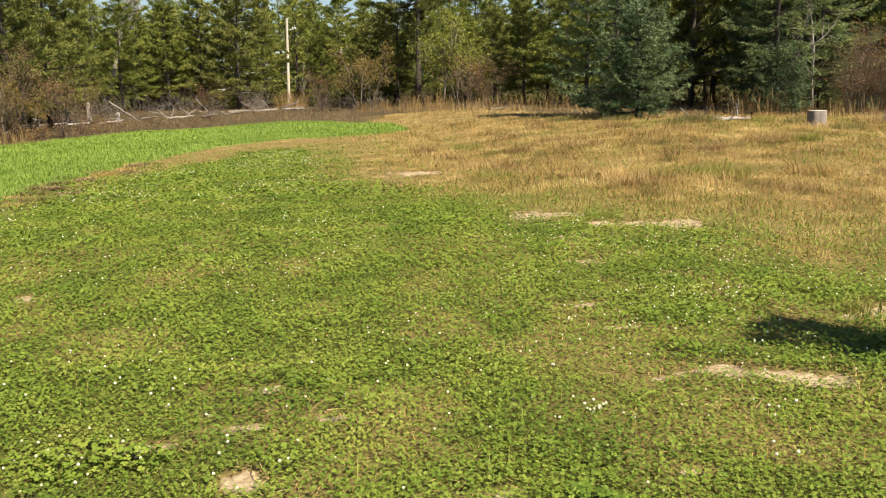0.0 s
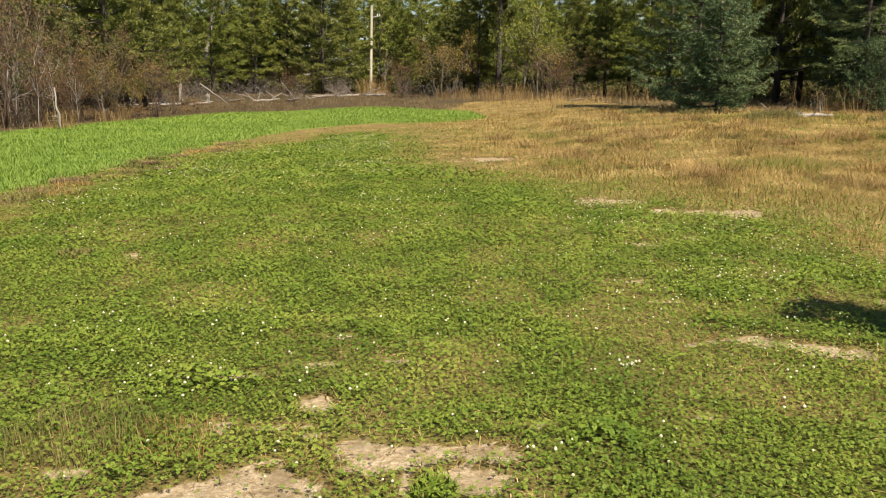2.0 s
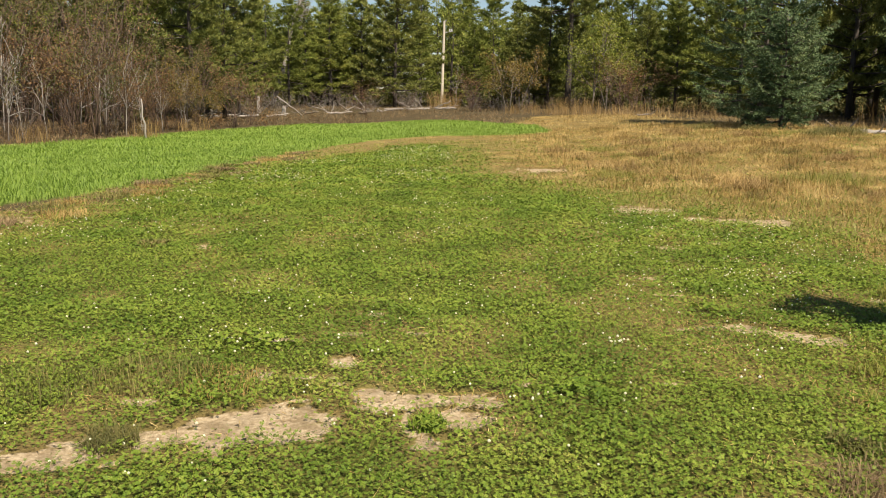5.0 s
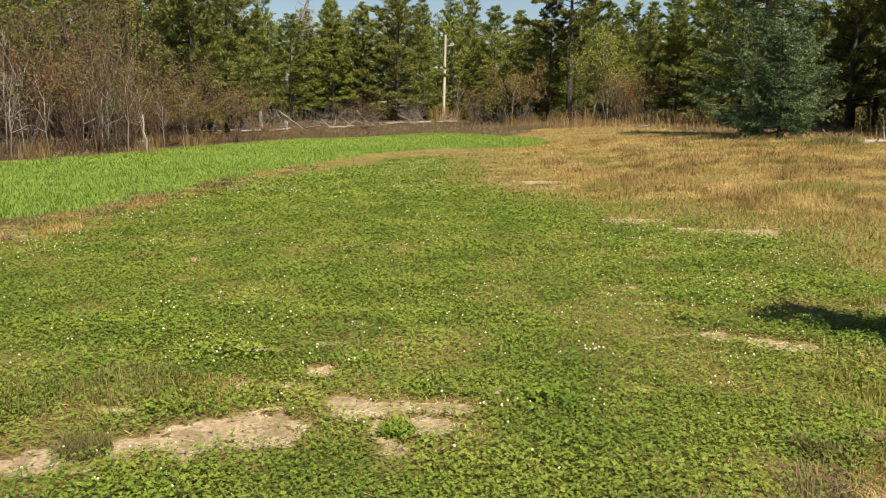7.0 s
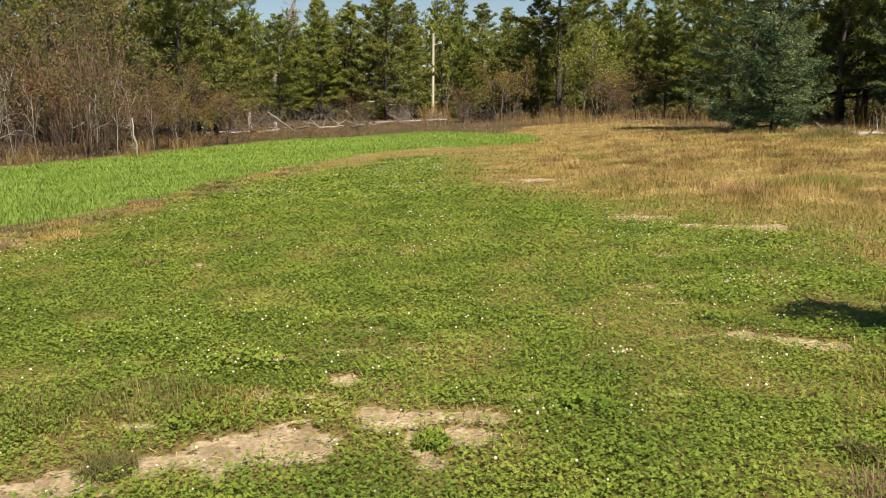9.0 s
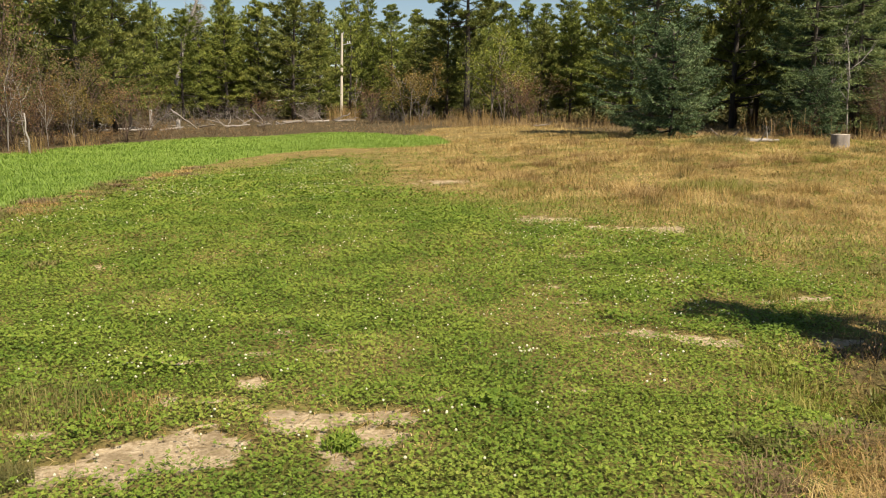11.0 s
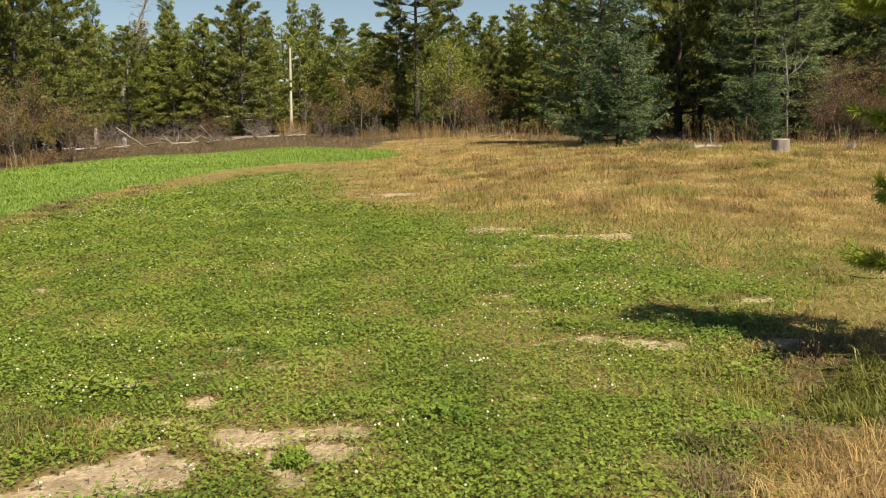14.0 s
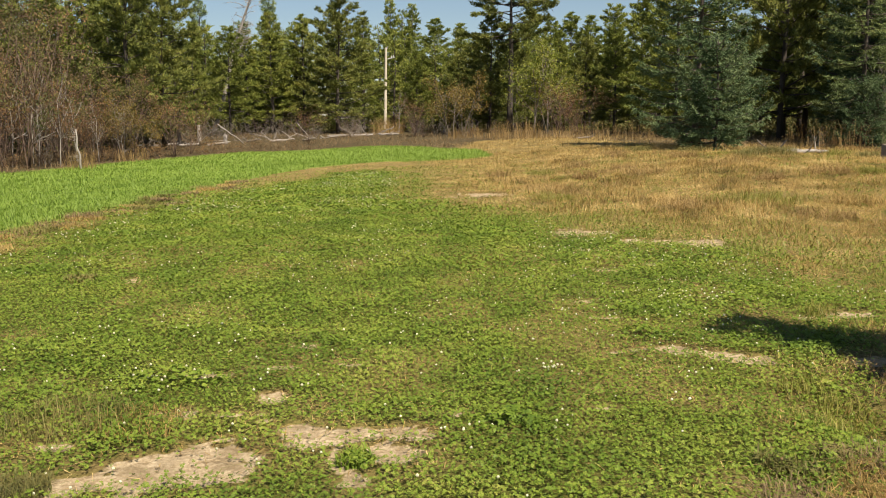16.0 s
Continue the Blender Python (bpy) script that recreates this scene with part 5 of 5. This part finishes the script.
def stump(slope, y, r, h, mat, label, ragged, name="tree_stump", seed=1):
    g = np.random.default_rng(seed)
    sides = 22
    x, y, z = spot(slope, y)
    bm = bmesh.new()
    wav = 1 + 0.07 * np.sin(np.arange(sides) * 2 * math.pi / sides * 5 + seed) + g.normal(0, 0.02, sides)
    rings = []
    for t, f in ((-0.15, 1.35), (0.0, 1.28), (0.12, 1.08), (0.5, 1.0), (0.94, 0.98), (1.0, 0.93)):
        hh = [t * h + (g.uniform(-ragged, ragged) if t > 0.9 else 0) for _ in range(sides)]
        rings.append([bm.verts.new((r * f * wav[k] * math.cos(2 * math.pi * k / sides), r * f * wav[k] * math.sin(2 * math.pi * k / sides), hh[k])) for k in range(sides)])
    for a, b in zip(rings, rings[1:]):
        for k in range(sides):
            bm.faces.new((a[k], a[(k + 1) % sides], b[(k + 1) % sides], b[k])).smooth = True
    root = thing(name, label, "stump")
    root.location = (x, y, z)
    part("bark", bm, mat, root)
    part("cut_face", turned([(r * 0.94, 0), (r * 0.945, 0.012), (r * 0.90, 0.02)], sides), M_CUTWOOD, root, "pale grey sawn face").location = (0, 0, h - 0.016)
    return root


stump(0.6205, 21.2, 0.225, 0.42, M_GREYBARK, "grey sawn tree stump in the dry grass", 0.0)
stump(0.721, 21.6, 0.13, 0.18, M_GREYBARK, "low weathered ragged stump in the dry grass", 0.09, seed=4)
plant("bare_b", 0.722, 21.6, 0.19, 20, 1.7)
plant("bare_b", 0.716, 21.5, 0.15, 90, 1.7)
plant("low", 0.728, 21.5, 0.30, 40, 1.0)
stump(-0.192, 55.0, 0.12, 0.6, M_DEADWOOD, "white bleached broken stump among fallen logs", 0.1, seed=6)
stump(-0.222, 58.0, 0.10, 1.9, M_DEADWOOD, "tall grey broken stub in the thicket", 0.15, "broken_stub", 7)
stump(-0.245, 54.0, 0.10, 2.2, M_GREYBARK, "tall grey broken stub in the thicket", 0.2, "broken_stub", 8)

# dead sapling at the thicket's edge, and a flat grey slab in the dry field
g = np.random.default_rng(77)
x, y, z = spot(-0.3585, 31.5)
stub = thing("dead_sapling", "bleached dead sapling stub with short side twigs", "dead tree")
stub.location = (x, y, z)
hs = np.linspace(-0.1, 1.45, 6)
pts = np.stack([-0.07 * hs + g.normal(0, 0.02, 6), g.normal(0, 0.02, 6), hs], 1)
v, q = chain(pts, np.linspace(0.045, 0.022, 6), 7)
part("trunk", mesh_np("trunk", v, q, smooth=True), M_DEADWOOD, stub)
for k in range(16):
    h = g.uniform(0.3, 1.4)
    o = np.array([-0.07 * h, 0, h])
    a = math.pi + g.normal(0, 0.9)
    v, q = tubes([o], [o + np.array([math.cos(a), math.sin(a), g.uniform(-0.1, 0.2)]) * g.uniform(0.08, 0.35)], 0.007, 0.003, 4)
    part("twig", mesh_np("twig", v, q), M_DEADWOOD, stub)
# thin dark stick added along a dark streak in the grass
log(5.55, 7.38, 0.8, 0.008, -37, 2, M_CHAR, "thin dark stick in the rough grass", "dark_stick", 0.0)
x, y, z = spot(0.475, 25.4)
log(x, y, 1.6, 0.10, 5, 1, M_GREYBARK, "flat grey weathered log in the dry grass")
x, y, z = spot(0.515, 25.2)
log(x, y, 1.1, 0.07, -12, 1, M_DEADWOOD, "short bleached log in the dry grass")

# rotten hollow, dark splinters partly for its shade, and dark twigs beside the clover
x, y = 2.92, 4.74
root = thing("rotten_stump", "dark rotten splinters partly standing in for a hollow's shade", "stump")
root.location = (x, y, float(land(x, y)))
for k in range(60):
    a, rr = g.uniform(0, 2 * math.pi), g.uniform(0.2, 1.0)
    o = np.array([0.27 * rr * math.cos(a) - 0.06, 0.20 * rr * math.sin(a) - 0.08, -0.02])
    v, q = tubes([o], [o + np.array([g.normal(0, 0.05), g.normal(0, 0.05), g.uniform(0.03, 0.10)])], g.uniform(0.012, 0.03), 0.006, 5)
    part("splinter", mesh_np("splinter", v, q), M_CHAR, root)
for cx, cy, h, n in ((3.27, 5.30, 0.38, 9), (3.35, 5.42, 0.26, 8), (3.12, 5.32, 0.24, 8), (3.6, 5.4, 0.22, 6), (2.62, 4.55, 0.16, 6), (2.08, 4.11, 0.15, 9), (2.3, 4.28, 0.16, 7)):
    root = broadleaf("dead_weed", "dark dry dead weed stalks at the clover's edge", int(cx * 100), h * 1.0, max(3, n // 2), 0.005, M_BROWNLEAF, M_CHAR, 0.02, 3, "dead weed stalks", spread=0.7, lean=0.35, fan=0.12, depth=1, kids=4, category="weed")
    root.location = (cx, cy, float(land(cx, cy)))


# ---- the young pine close by ----
def near_pine(x, y, H):
    g = np.random.default_rng(61)
    root = thing("young_pine", "young pine with long bright green needle tufts", "pine tree")
    root.location = (x, y, float(land(x, y)) - 0.02)
    hs = np.linspace(-0.1, H, 7)
    spine = np.stack([g.normal(0, 0.02, 7), g.normal(0, 0.02, 7), hs], 1)
    v, q = chain(spine, np.linspace(0.065, 0.008, 7), 8)
    part("trunk", mesh_np("trunk", v, q, smooth=True), M_BARK, root)
    # the last four boughs are added to thicken the pine's cast shadow
    long_boughs = [(1.42, 136.5, 1.34, -0.08), (1.46, 130, 1.15, -0.02), (1.86, 136, 1.55, 0.06), (1.92, 131, 1.45, 0.10), (2.04, 127, 1.32, 0.12), (1.02, 134, 1.24, -0.11), (0.96, 128.5, 1.10, -0.10), (0.56, 139, 1.42, -0.08), (1.62, 131, 1.05, 0.06), (1.72, 126, 1.10, 0.08), (1.50, 124, 1.05, 0.0), (1.80, 132, 1.20, 0.12)]
    gn = np.random.default_rng(62)
    for i in range(30):
        if i < 18:
            u = (i + g.uniform(0, 1)) / 18
            h = 0.40 + (H - 0.45) * u
            a = i * 2.39996 + g.normal(0, 0.25)
            reach = 0.68 * (1 - u) ** 0.6 * g.uniform(0.75, 1.1) + 0.15
            d = np.array([math.cos(a), math.sin(a), 0.10 + 0.5 * u])
        else:
            h, turn, reach, rise = long_boughs[i - 18]
            a = radians(turn)
            d = np.array([math.cos(a), math.sin(a), rise])
        m = 6
        line = [np.array([0, 0, h])]
        for _ in range(m):
            d = unit(d + g.normal(0, 0.06 if i < 18 else 0.03, 3) + np.array([0, 0, 0.03]))
            line.append(line[-1] + d * reach / m)
        line = np.array(line)
        bits = [chain(line, np.linspace(0.016, 0.004, m + 1), 5)]
        tw0, tw1 = [line[-2]], [line[-1]]
        side = unit(np.cross(d, np.array([0, 0, 1.0])))
        for k in range(int(5 + reach * 9) if i < 18 else int(7 + reach * 13)):
            s = g.uniform(0.3, 0.98) * m
            j = min(int(s), m - 1)
            o = line[j] + (line[j + 1] - line[j]) * (s - j)
            e = o + unit(d * 0.8 + side * g.choice((-1, 1)) * g.uniform(0.4, 1.0) + np.array([0, 0, g.normal(0.15, 0.25)])) * g.uniform(0.12, 0.34)
            bits.append(tubes([o], [e], 0.004, 0.003, 4))
            tw0.append(o), tw1.append(e)
        vb, qb = joined(bits)
        bough = part("bough", mesh_np("bough", vb, qb, smooth=True), M_BARK, root)
        tw0, tw1 = np.array(tw0), np.array(tw1)
        # needles are packed densely, on unseen boughs too, to deepen that shadow
        rep = 300 if i < 18 else 110 if i == 25 else 340
        T0, T1 = np.repeat(tw0, rep, 0), np.repeat(tw1, rep, 0)
        n = len(T0)
        f = gn.uniform(0.15, 1.0, n)[:, None]
        ax = unit(T1 - T0)
        dn = unit(ax * gn.uniform(0.3, 0.9, (n, 1)) + unit(gn.normal(0, 1, (n, 3))) * 0.75)
        v, q = slivers(T0 + (T1 - T0) * f, dn, unit(gn.normal(0, 1, (n, 3))), gn.uniform(0.050, 0.085, n), 0.0072)
        part("needles", mesh_np("needles", v, None, q), M_NEARPINE, bough)
    return root


near_pine(4.52, 4.22, 2.9)
